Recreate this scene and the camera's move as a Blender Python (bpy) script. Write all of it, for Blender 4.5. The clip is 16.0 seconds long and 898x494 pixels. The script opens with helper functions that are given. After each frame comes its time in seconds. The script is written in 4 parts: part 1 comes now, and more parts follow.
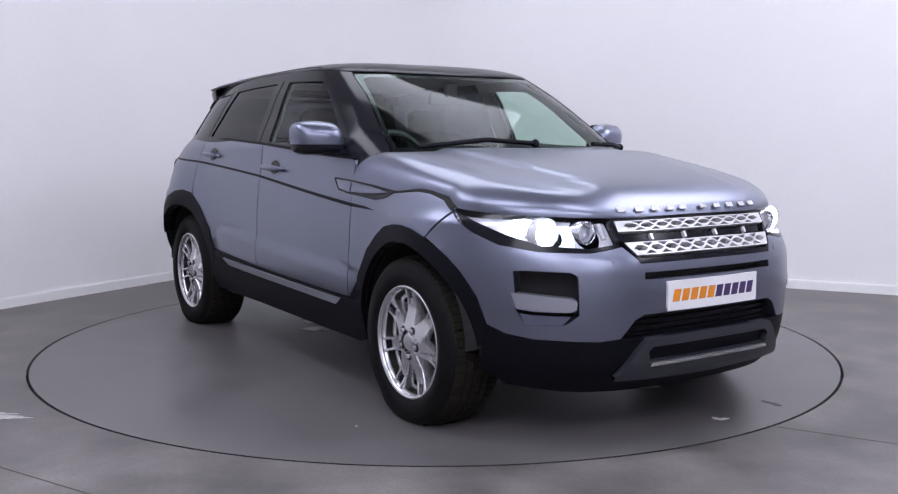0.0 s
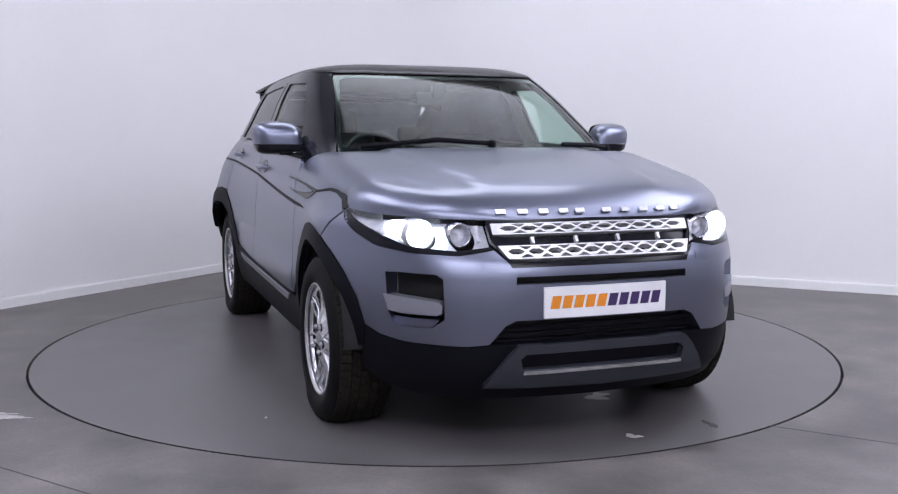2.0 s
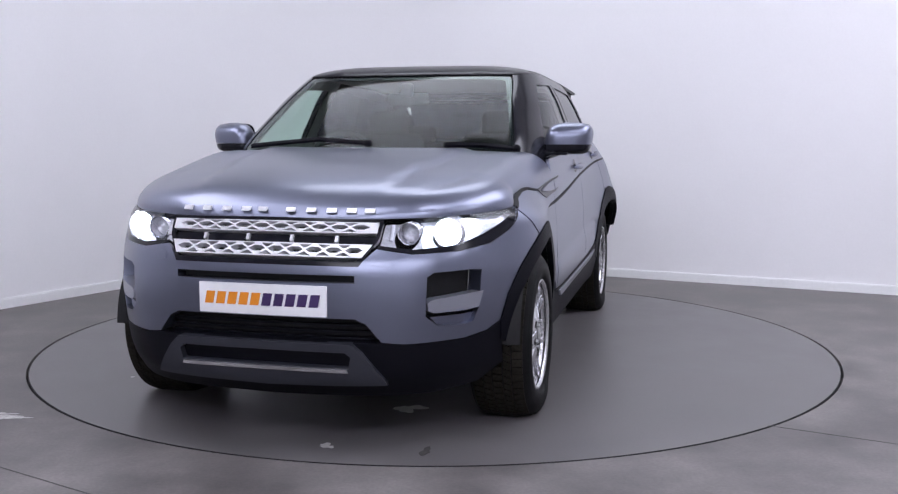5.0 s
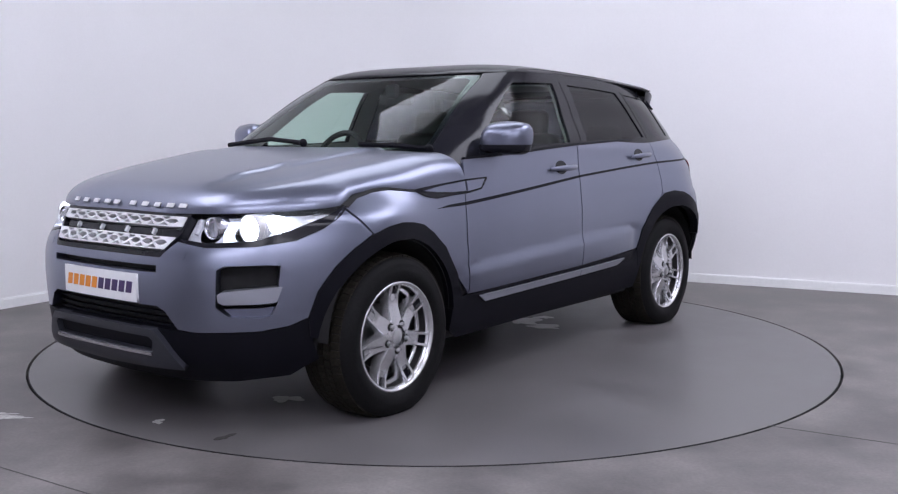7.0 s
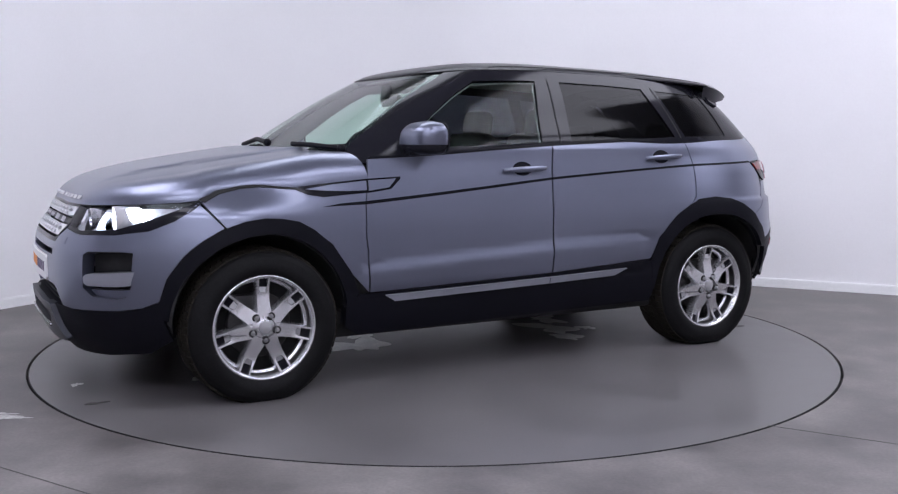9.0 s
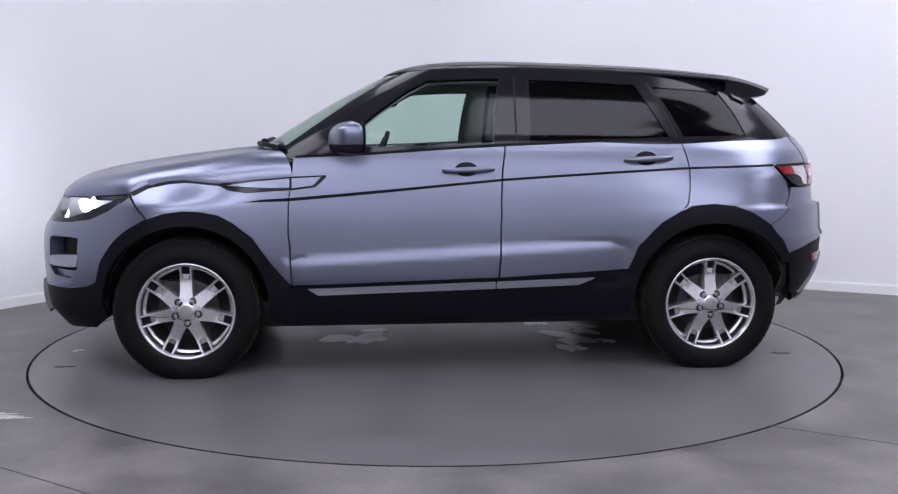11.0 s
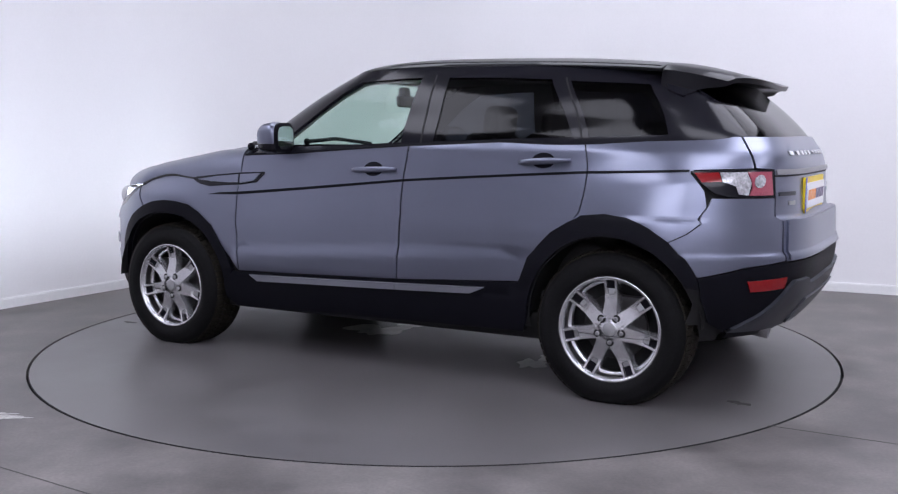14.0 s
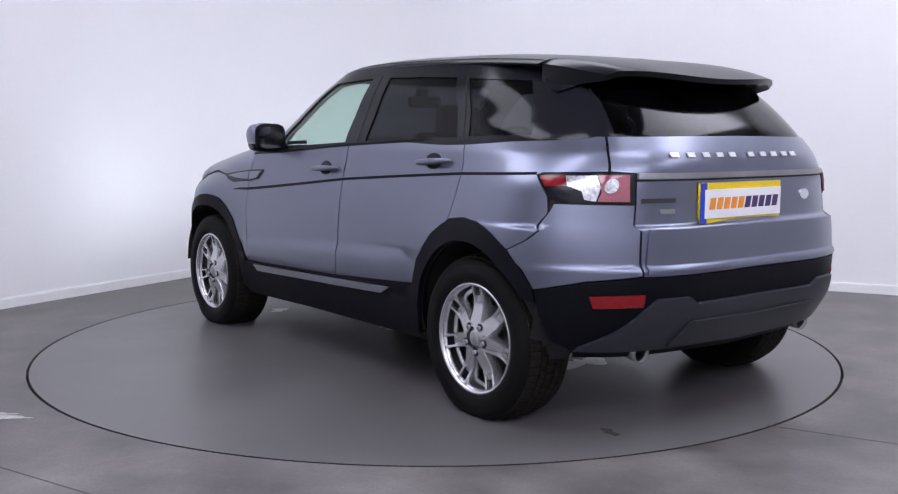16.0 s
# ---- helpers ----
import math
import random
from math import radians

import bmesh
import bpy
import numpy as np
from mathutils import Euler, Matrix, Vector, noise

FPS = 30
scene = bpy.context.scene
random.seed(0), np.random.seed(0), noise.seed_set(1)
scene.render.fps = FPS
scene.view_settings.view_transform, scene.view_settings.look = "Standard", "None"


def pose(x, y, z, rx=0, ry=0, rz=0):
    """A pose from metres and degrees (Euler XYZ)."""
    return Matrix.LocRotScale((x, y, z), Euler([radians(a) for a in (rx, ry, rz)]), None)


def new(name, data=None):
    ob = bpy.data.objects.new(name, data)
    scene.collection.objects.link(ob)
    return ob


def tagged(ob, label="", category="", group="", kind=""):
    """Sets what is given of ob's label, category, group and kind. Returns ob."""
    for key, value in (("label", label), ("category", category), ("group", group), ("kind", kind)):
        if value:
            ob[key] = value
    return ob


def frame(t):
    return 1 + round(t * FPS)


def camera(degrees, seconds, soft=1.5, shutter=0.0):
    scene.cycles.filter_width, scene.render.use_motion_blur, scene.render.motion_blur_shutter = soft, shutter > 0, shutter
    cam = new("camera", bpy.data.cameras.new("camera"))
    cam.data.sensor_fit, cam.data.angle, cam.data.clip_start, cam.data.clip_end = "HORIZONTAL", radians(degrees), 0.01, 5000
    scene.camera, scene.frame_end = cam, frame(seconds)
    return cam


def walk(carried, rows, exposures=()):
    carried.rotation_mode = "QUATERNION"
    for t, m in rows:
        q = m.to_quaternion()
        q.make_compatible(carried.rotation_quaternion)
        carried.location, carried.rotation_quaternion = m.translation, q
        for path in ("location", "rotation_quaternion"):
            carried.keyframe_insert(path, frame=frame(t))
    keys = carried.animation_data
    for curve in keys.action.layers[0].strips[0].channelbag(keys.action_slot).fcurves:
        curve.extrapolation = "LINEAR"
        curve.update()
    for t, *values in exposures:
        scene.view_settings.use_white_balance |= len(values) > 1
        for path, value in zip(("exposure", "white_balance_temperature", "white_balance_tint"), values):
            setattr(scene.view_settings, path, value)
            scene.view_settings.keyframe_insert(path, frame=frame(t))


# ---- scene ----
SECONDS = 16.0
cam = camera(49.57, SECONDS, soft=1.25)
CAM = pose(0, -5.658, 1.194, 90 - 6.469, 0, -0.716) @ pose(0, 0, 0, 0, 0, 0.109)
walk(cam, [(0.0, CAM), (SECONDS, CAM)])

# ---- light ----
world = bpy.data.worlds.new("hall")
scene.world = world
world.use_nodes = True
world.node_tree.nodes["Background"].inputs[0].default_value = (0.75, 0.78, 1.0, 1)
world.node_tree.nodes["Background"].inputs[1].default_value = 0.05
LIGHT = 7.1          # brightness of the ceiling panels
HEAD_BEAM = 380.0   # brightness of the low-beam emitters
scene.view_settings.exposure = 0.0


# ---- materials ----
def material(name, base, rough=0.5, metal=0.0, coat=0.0, coat_rough=0.03, grain=0.0, grain_size=40.0, blotch=0.0,
             blotch_size=3.0, bump=0.0, spec=0.5, emit=None, rough_var=0.0):
    m = bpy.data.materials.new(name)
    m.use_nodes = True
    t = m.node_tree
    b = t.nodes["Principled BSDF"]
    b.inputs["Base Color"].default_value = (*base, 1)
    b.inputs["Roughness"].default_value = rough
    b.inputs["Metallic"].default_value = metal
    b.inputs["Coat Weight"].default_value = coat
    b.inputs["Coat Roughness"].default_value = coat_rough
    b.inputs["Specular IOR Level"].default_value = spec
    if emit:
        b.inputs["Emission Color"].default_value = (*emit[:3], 1)
        b.inputs["Emission Strength"].default_value = emit[3]
    if not (grain or blotch or bump or rough_var):
        return m
    where = t.nodes.new("ShaderNodeTexCoord")
    fine = t.nodes.new("ShaderNodeTexNoise")
    fine.inputs["Scale"].default_value = grain_size
    fine.inputs["Detail"].default_value = 4
    wide = t.nodes.new("ShaderNodeTexNoise")
    wide.inputs["Scale"].default_value = blotch_size
    wide.inputs["Detail"].default_value = 6
    wide.inputs["Roughness"].default_value = 0.6
    for n in (fine, wide):
        t.links.new(where.outputs["Object"], n.inputs["Vector"])

    def spread(node, amount):
        r = t.nodes.new("ShaderNodeMapRange")
        r.inputs["From Min"].default_value, r.inputs["From Max"].default_value = 0.3, 0.7
        r.inputs["To Min"].default_value, r.inputs["To Max"].default_value = 1 - amount, 1 + amount
        t.links.new(node.outputs["Fac"], r.inputs["Value"])
        return r.outputs["Result"]
    mul = t.nodes.new("ShaderNodeMath")
    mul.operation = "MULTIPLY"
    t.links.new(spread(fine, grain), mul.inputs[0])
    t.links.new(spread(wide, blotch), mul.inputs[1])
    tint = t.nodes.new("ShaderNodeVectorMath")
    tint.operation = "SCALE"
    tint.inputs[0].default_value = base
    t.links.new(mul.outputs[0], tint.inputs["Scale"])
    t.links.new(tint.outputs[0], b.inputs["Base Color"])
    if rough_var:
        r = t.nodes.new("ShaderNodeMapRange")
        r.inputs["From Min"].default_value, r.inputs["From Max"].default_value = 0.3, 0.7
        r.inputs["To Min"].default_value, r.inputs["To Max"].default_value = rough - rough_var, rough + rough_var
        t.links.new(wide.outputs["Fac"], r.inputs["Value"])
        t.links.new(r.outputs["Result"], b.inputs["Roughness"])
    if bump:
        bp = t.nodes.new("ShaderNodeBump")
        bp.inputs["Strength"].default_value = bump
        bp.inputs["Distance"].default_value = 0.002
        t.links.new(fine.outputs["Fac"], bp.inputs["Height"])
        t.links.new(bp.outputs["Normal"], b.inputs["Normal"])
    return m


def glass(name, tint, ior=1.5, rough=0.01):
    m = bpy.data.materials.new(name)
    m.use_nodes = True
    t = m.node_tree
    t.nodes.remove(t.nodes["Principled BSDF"])
    clear, gloss = t.nodes.new("ShaderNodeBsdfTransparent"), t.nodes.new("ShaderNodeBsdfGlossy")
    clear.inputs[0].default_value = (*tint, 1)
    gloss.inputs["Roughness"].default_value = rough
    face, power, mix = t.nodes.new("ShaderNodeLayerWeight"), t.nodes.new("ShaderNodeMath"), t.nodes.new("ShaderNodeMixShader")
    face.inputs["Blend"].default_value = 0.5
    power.operation = "POWER"
    power.inputs[1].default_value = 5.0
    part_of = t.nodes.new("ShaderNodeMapRange")
    part_of.inputs["To Min"].default_value = ((ior - 1) / (ior + 1)) ** 2
    t.links.new(face.outputs["Facing"], power.inputs[0])
    t.links.new(power.outputs[0], part_of.inputs["Value"])
    t.links.new(part_of.outputs["Result"], mix.inputs[0])
    t.links.new(clear.outputs[0], mix.inputs[1])
    t.links.new(gloss.outputs[0], mix.inputs[2])
    t.links.new(mix.outputs[0], t.nodes["Material Output"].inputs[0])
    return m


def glow(name, colour, strength):
    m = bpy.data.materials.new(name)
    m.use_nodes = True
    t = m.node_tree
    t.nodes.remove(t.nodes["Principled BSDF"])
    e = t.nodes.new("ShaderNodeEmission")
    e.inputs[0].default_value = (*colour, 1)
    e.inputs[1].default_value = strength
    t.links.new(e.outputs[0], t.nodes["Material Output"].inputs[0])
    return m


PAINT = material("grey_blue_metallic", (0.178, 0.192, 0.258), 0.34, 0.93, 0.45, 0.16, grain=0.10, grain_size=900.0, blotch=0.03, blotch_size=1.5)
GLOSS = material("gloss_black", (0.010, 0.010, 0.014), 0.14, 0, 0.0, 0.06, spec=0.22, grain=0.1, grain_size=300, blotch=0.1)
ROOFBLACK = material("satin_black_roof", (0.009, 0.009, 0.012), 0.28, spec=0.22, grain=0.1, grain_size=300, blotch=0.12)
TAILCLEAR = material("ribbed_clear_lens", (0.50, 0.50, 0.53), 0.18, 0.4, 0.8, 0.02, grain=0.35, grain_size=90, blotch=0.3, blotch_size=30)
PLASTIC = material("black_plastic", (0.0040, 0.0040, 0.0070), 0.52, spec=0.11, grain=0.2, grain_size=500, blotch=0.15, bump=0.15)
SATIN = material("satin_grey_plastic", (0.030, 0.032, 0.042), 0.42, 0.2, grain=0.1, grain_size=300, blotch=0.06)
# near-black for liners and seams, and painted shade in the wheels and table gap
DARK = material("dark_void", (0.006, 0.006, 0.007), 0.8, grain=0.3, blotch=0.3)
# iron coloured darker for the shade behind the spokes
BRAKE = material("iron_in_shade", (0.030, 0.029, 0.030), 0.5, 0.5, grain=0.2, grain_size=150, blotch=0.25, blotch_size=12)
CAP = material("grey_cap_plastic", (0.30, 0.30, 0.31), 0.45, 0.3, grain=0.05, blotch=0.05)
SILVER = material("silver_alloy", (0.58, 0.58, 0.60), 0.27, 0.85, 0.3, 0.1, grain=0.06, grain_size=300, blotch=0.08, blotch_size=8)
CHROME = material("bright_trim", (0.75, 0.75, 0.78), 0.16, 1.0, grain=0.04, blotch=0.05)
MIRROR = material("mirror_silver", (0.55, 0.57, 0.60), 0.02, 1.0)
MESH = material("bright_silver_paint", (0.72, 0.72, 0.75), 0.28, 0.3, 0.3, 0.05, grain=0.04, blotch=0.05)
# silver of the sill strips; on fog bars, body paint lightened as if lit
BARPAINT = material("pale_silver_and_lit_paint", (0.31, 0.32, 0.37), 0.34, 0.6, 0.4, 0.08, grain=0.06, grain_size=600, blotch=0.05)
WHITE = material("white_plastic", (0.80, 0.80, 0.82), 0.35, grain=0.02, blotch=0.03)
ORANGE = material("orange_print", (0.80, 0.27, 0.02), 0.4, grain=0.05, blotch=0.08)
PURPLE = material("purple_print", (0.045, 0.022, 0.10), 0.4, grain=0.05, blotch=0.08)
YELLOW = material("yellow_reflective", (0.75, 0.55, 0.01), 0.4, grain=0.05, blotch=0.05)
BLUE = material("blue_print", (0.02, 0.05, 0.45), 0.4, grain=0.05, blotch=0.05)
RED = material("red_lens", (0.20, 0.003, 0.006), 0.15, 0, 0.25, 0.02, grain=0.1, grain_size=200, blotch=0.1)
CLEARLENS = material("silvered_lens", (0.78, 0.78, 0.82), 0.22, 0.25, 0.8, 0.02, grain=0.15, grain_size=120, blotch=0.15, blotch_size=20)
PINKLENS = material("smoked_red_lens", (0.30, 0.06, 0.09), 0.12, 0, 0.8, 0.02, grain=0.2, grain_size=200, blotch=0.1)
TYRE = material("tyre_rubber", (0.0050, 0.0049, 0.0055), 0.65, spec=0.13, grain=0.25, grain_size=120, blotch=0.25, blotch_size=6, bump=0.3)
TREAD = material("dusty_tread_rubber", (0.016, 0.014, 0.011), 0.85, spec=0.12, grain=0.3, grain_size=90, blotch=0.3, blotch_size=8, bump=0.5)
STEEL = material("brushed_steel", (0.33, 0.33, 0.34), 0.4, 0.9, grain=0.12, grain_size=200, blotch=0.15)
CABIN = material("charcoal_cabin", (0.030, 0.030, 0.034), 0.6, grain=0.2, grain_size=300, blotch=0.15, bump=0.3)
LEATHER = material("black_leather", (0.022, 0.021, 0.023), 0.45, grain=0.25, grain_size=220, blotch=0.2, bump=0.5)
LINING = material("pale_headlining", (0.42, 0.42, 0.40), 0.9, grain=0.06, grain_size=400, blotch=0.05)
CLEAR = glass("green_tinted_glass", (0.74, 0.87, 0.80), 1.28, 0.03)
PRIVACY = glass("dark_privacy_glass", (0.034, 0.034, 0.045), 1.30, 0.09)
LENS = glass("clear_lens", (0.93, 0.94, 0.97), 1.4)
BEAM = glow("low_beam", (0.80, 0.88, 1.0), HEAD_BEAM)
# glow added inside the headlamp lens in place of glare
HALO = glow("bright_lens_fill", (0.78, 0.86, 1.0), 20.0)
PANEL = glow("ceiling_panel_glow", (0.845, 0.85, 1.0), LIGHT)
SOFT = glow("frosted_panel_glow", (0.84, 0.87, 1.0), LIGHT * 0.58)
# emission standing in for the low beam's light on its reflector
LIT = glow("lit_lamp_bowl", (0.74, 0.84, 1.0), 3.0)
WALL = material("white_wall_paint", (0.80, 0.79, 0.80), 0.85, grain=0.01, grain_size=60, blotch=0.018, blotch_size=0.8, bump=0.05)
TRIM = material("white_gloss_trim", (0.80, 0.80, 0.80), 0.4, grain=0.02, blotch=0.02)
CEIL = material("ceiling_paint", (0.60, 0.60, 0.61), 0.9, grain=0.02, blotch=0.02)
FLOOR = material("painted_concrete", (0.128, 0.118, 0.115), 0.48, spec=0.28, grain=0.10, grain_size=70, blotch=0.55, blotch_size=2.4, bump=0.12, rough_var=0.10)
DISC = material("grey_floor_paint", (0.117, 0.110, 0.112), 0.34, spec=0.28, grain=0.03, grain_size=80, blotch=0.2, blotch_size=2.2, bump=0.06, rough_var=0.06)
# pale colour carries the shine of the floor patches under the car
PALE = material("pale_painted_shine", (0.62, 0.61, 0.60), 0.3, grain=0.12, grain_size=60, blotch=0.2, blotch_size=9)
WORN = material("scuffed_floor_paint", (0.40, 0.39, 0.38), 0.5, grain=0.2, grain_size=60, blotch=0.4, blotch_size=12)
STAIN = material("dark_stain", (0.05, 0.047, 0.045), 0.6, grain=0.2, grain_size=60, blotch=0.3, blotch_size=9)


# ---- mesh helpers ----
def obj(name, verts, faces, mat, parent=None, smooth=True, normals=None, label=""):
    me = bpy.data.meshes.new(name)
    me.from_pydata([tuple(v) for v in verts], [], faces)
    me.materials.append(mat)
    me.polygons.foreach_set("use_smooth", [smooth] * len(me.polygons))
    if normals is not None:
        me.normals_split_custom_set_from_vertices([tuple(n) for n in normals])
    me.update()
    ob = new(name, me)
    ob.parent = parent
    if label:
        ob["label"] = label
    return ob


def part(name, bm, mat, parent=None, label="", smooth=True, auto=35):
    me = bpy.data.meshes.new(name)
    bm.normal_update()
    for f in bm.faces:
        f.smooth = smooth
    for e in bm.edges:
        e.smooth = not (len(e.link_faces) == 2 and e.calc_face_angle(0) > radians(auto))
    bm.to_mesh(me)
    bm.free()
    me.materials.append(mat)
    ob = new(name, me)
    ob.parent = parent
    if label:
        ob["label"] = label
    return ob


def empty(name, **tags):
    return tagged(new(name), **tags)


def add_box(bm, cx, cy, cz, sx, sy, sz, bevel=0.0, turn=None, seg=2):
    m = Matrix.Translation((cx, cy, cz)) @ (turn or Matrix.Identity(4)) @ Matrix.Diagonal((sx, sy, sz, 1))
    r = bmesh.ops.create_cube(bm, size=1, matrix=m)
    if bevel:
        es = list({e for v in r["verts"] for e in v.link_edges})
        bmesh.ops.bevel(bm, geom=es, offset=bevel, segments=seg, profile=0.5, affect="EDGES")
    return bm


def box(cx, cy, cz, sx, sy, sz, bevel=0.0, turn=None, seg=2):
    return add_box(bmesh.new(), cx, cy, cz, sx, sy, sz, bevel, turn, seg)


def lathe(profile, steps=64):
    """Verts and faces of a ring round the y axis, from (radius, y) pairs."""
    vs, fs, n = [], [], len(profile)
    for k in range(steps):
        a = 2 * math.pi * k / steps
        vs += [(r * math.cos(a), y, r * math.sin(a)) for r, y in profile]
    for k in range(steps):
        for i in range(n - 1):
            a, b = k * n + i, ((k + 1) % steps) * n + i
            fs.append((a, a + 1, b + 1, b))
    return vs, fs


def tube(points, radius, steps=8):
    bm, rings = bmesh.new(), []
    pts = [Vector(p) for p in points]
    for i, p in enumerate(pts):
        d = (pts[min(i + 1, len(pts) - 1)] - pts[max(i - 1, 0)]).normalized()
        side = d.cross(Vector((0, 0, 1)) if abs(d.z) < 0.9 else Vector((1, 0, 0))).normalized()
        up = side.cross(d)
        r = radius[i] if isinstance(radius, (list, tuple)) else radius
        rings.append([bm.verts.new(p + r * (math.cos(2 * math.pi * k / steps) * side + math.sin(2 * math.pi * k / steps) * up)) for k in range(steps)])
    for a, b in zip(rings, rings[1:]):
        for k in range(steps):
            bm.faces.new((a[k], a[(k + 1) % steps], b[(k + 1) % steps], b[k]))
    bm.faces.new(rings[0][::-1])
    bm.faces.new(rings[-1])
    return bm


# ---- shape of the car's skin ----
def table(*pts):
    xs, ys = [p[0] for p in pts], [p[1] for p in pts]
    def f(v):
        if v <= xs[0]: return ys[0]
        if v >= xs[-1]: return ys[-1]
        i = max(k for k in range(len(xs) - 1) if xs[k] <= v)
        h = xs[i+1] - xs[i]
        def slope(k):
            if k == 0: return (ys[1]-ys[0])/(xs[1]-xs[0])
            if k == len(xs)-1: return (ys[-1]-ys[-2])/(xs[-1]-xs[-2])
            a, b = (ys[k]-ys[k-1])/(xs[k]-xs[k-1]), (ys[k+1]-ys[k])/(xs[k+1]-xs[k])
            return 0.0 if a*b <= 0 else 2*a*b/(a+b)
        s, a, b = (v-xs[i])/h, slope(i), slope(i+1)
        return (2*s**3-3*s*s+1)*ys[i] + (s**3-2*s*s+s)*h*a + (-2*s**3+3*s*s)*ys[i+1] + (s**3-s*s)*h*b
    return f
def sstep(a, b, v):
    s = min(1.0, max(0.0, (v-a)/(b-a)))
    return s*s*(3-2*s)
NOSE = table((.16, 2.02), (.24, 2.09), (.30, 2.135), (.36, 2.150), (.48, 2.160), (.60, 2.164), (.68, 2.160), (.73, 2.145), (.80, 2.10), (.87, 2.06), (.91, 2.035), (.96, 2.005), (1.2, 1.9))
TAIL = table((.16, 1.87), (.27, 1.91), (.38, 2.00), (.5, 2.075), (.62, 2.105), (.68, 2.108), (.70, 2.094), (.838, 2.086), (.850, 2.052), (1.0, 2.045), (1.06, 2.04), (1.10, 2.03), (1.17, 1.99), (1.3, 1.9))
HALF = table((.16, .84), (.25, .870), (.35, .898), (.45, .912), (.6, .921), (.75, .918), (.9, .904), (1.0, .888), (1.08, .874), (1.13, .868), (1.17, .852), (1.2, .84))
def shape_low(z):
    return 0.0, NOSE(z), TAIL(z), HALF(z), 4.0, 4.7
SCREEN = table((1.05, 1.125), (1.12, 1.028), (1.25, .832), (1.4, .580), (1.5, .385), (1.57, .23), (1.6, .14))
REARW = table((1.1, 2.0), (1.17, 1.97), (1.3, 1.86), (1.45, 1.69), (1.55, 1.6))
GREEN = table((1.05, .868), (1.17, .845), (1.3, .79), (1.4, .748), (1.5, .692), (1.55, .66), (1.6, .62))
def shape_green(z):
    return -.35, SCREEN(z)+.35, REARW(z)-.35, GREEN(z)+.006, 4.4, 4.6
def flare(x, z):
    d = .090*math.exp(-((x-1.50)/.34)**2)*(1-sstep(.84, 1.0, z))
    d += .03*math.exp(-((x+1.25)/.36)**2)*(1-sstep(.75, 1.12, z)) + .118*math.exp(-((x+1.64)/.37)**2)*(1-.25*sstep(.70, 1.05, z)-.75*sstep(.98, 1.24, z))
    d -= .014*(1-sstep(-.075, .0, z-(.640-.050*(x-.34))))*sstep(-1.0, -.8, x)*(1-sstep(.75, .95, x))*sstep(.42, .5, z)
    return d
def surf(green, u, z):
    """Place on the body shell: u is an angle, 0 at the nose, pi at the tail, positive on the left."""
    x0, a, r, b, nf, nr = shape_green(z) if green else shape_low(z)
    c, s = math.cos(u), math.sin(u)
    n = nf if c > 0 else nr
    k = (abs(c)**n+abs(s)**n)**(-1/n)
    x, y = x0+(a if c > 0 else r)*k*c, b*k*s
    if not green:
        y += math.copysign(flare(x, z)*sstep(.25, .75, abs(k*s)), s)
    return x, y, z
def phi_x(green, x, z):
    x0, a, r, b, nf, nr = shape_green(z) if green else shape_low(z)
    d = x-x0
    n, q = (nf, a) if d > 0 else (nr, r)
    q = max(-.999, min(.999, d/q))
    return math.atan2((1-abs(q)**n)**(1/n), q)
def phi_y(green, y, z, back=False):
    x0, a, r, b, nf, nr = shape_green(z) if green else shape_low(z)
    n = nr if back else nf
    q = min(.999, abs(y)/b)
    p = math.atan2(q, (1-q**n)**(1/n))
    p = math.pi-p if back else p
    return math.copysign(p, y) if not back else (p if y >= 0 else 2*math.pi-p)


def inside_loops(u, v, loops):
    hit = np.zeros(len(u), bool)
    for loop in loops:
        a = np.array(loop)
        b = np.roll(a, -1, 0)
        for (x1, y1), (x2, y2) in zip(a, b):
            if y1 == y2:
                continue
            c = ((y1 > v) != (y2 > v)) & (u < (x2 - x1) * (v - y1) / (y2 - y1) + x1)
            hit ^= c
    return hit


def resample(loop, su, sv):
    out = []
    for (a, b), (c, d) in zip(loop, loop[1:] + loop[:1]):
        n = max(1, math.ceil(max(abs(c - a) / su, abs(d - b) / sv)))
        out += [(a + (c - a) * k / n, b + (d - b) * k / n) for k in range(n)]
    return out


def rounded(loop, cut=0.3, su=1.0, times=1):
    """The loop with its corners cut."""
    for _ in range(times):
        out = []
        for (a, b), (c, d) in zip(loop, loop[1:] + loop[:1]):
            out += [(a + (c - a) * cut, b + (d - b) * cut), (a + (c - a) * (1 - cut), b + (d - b) * (1 - cut))]
        loop = out
    return loop


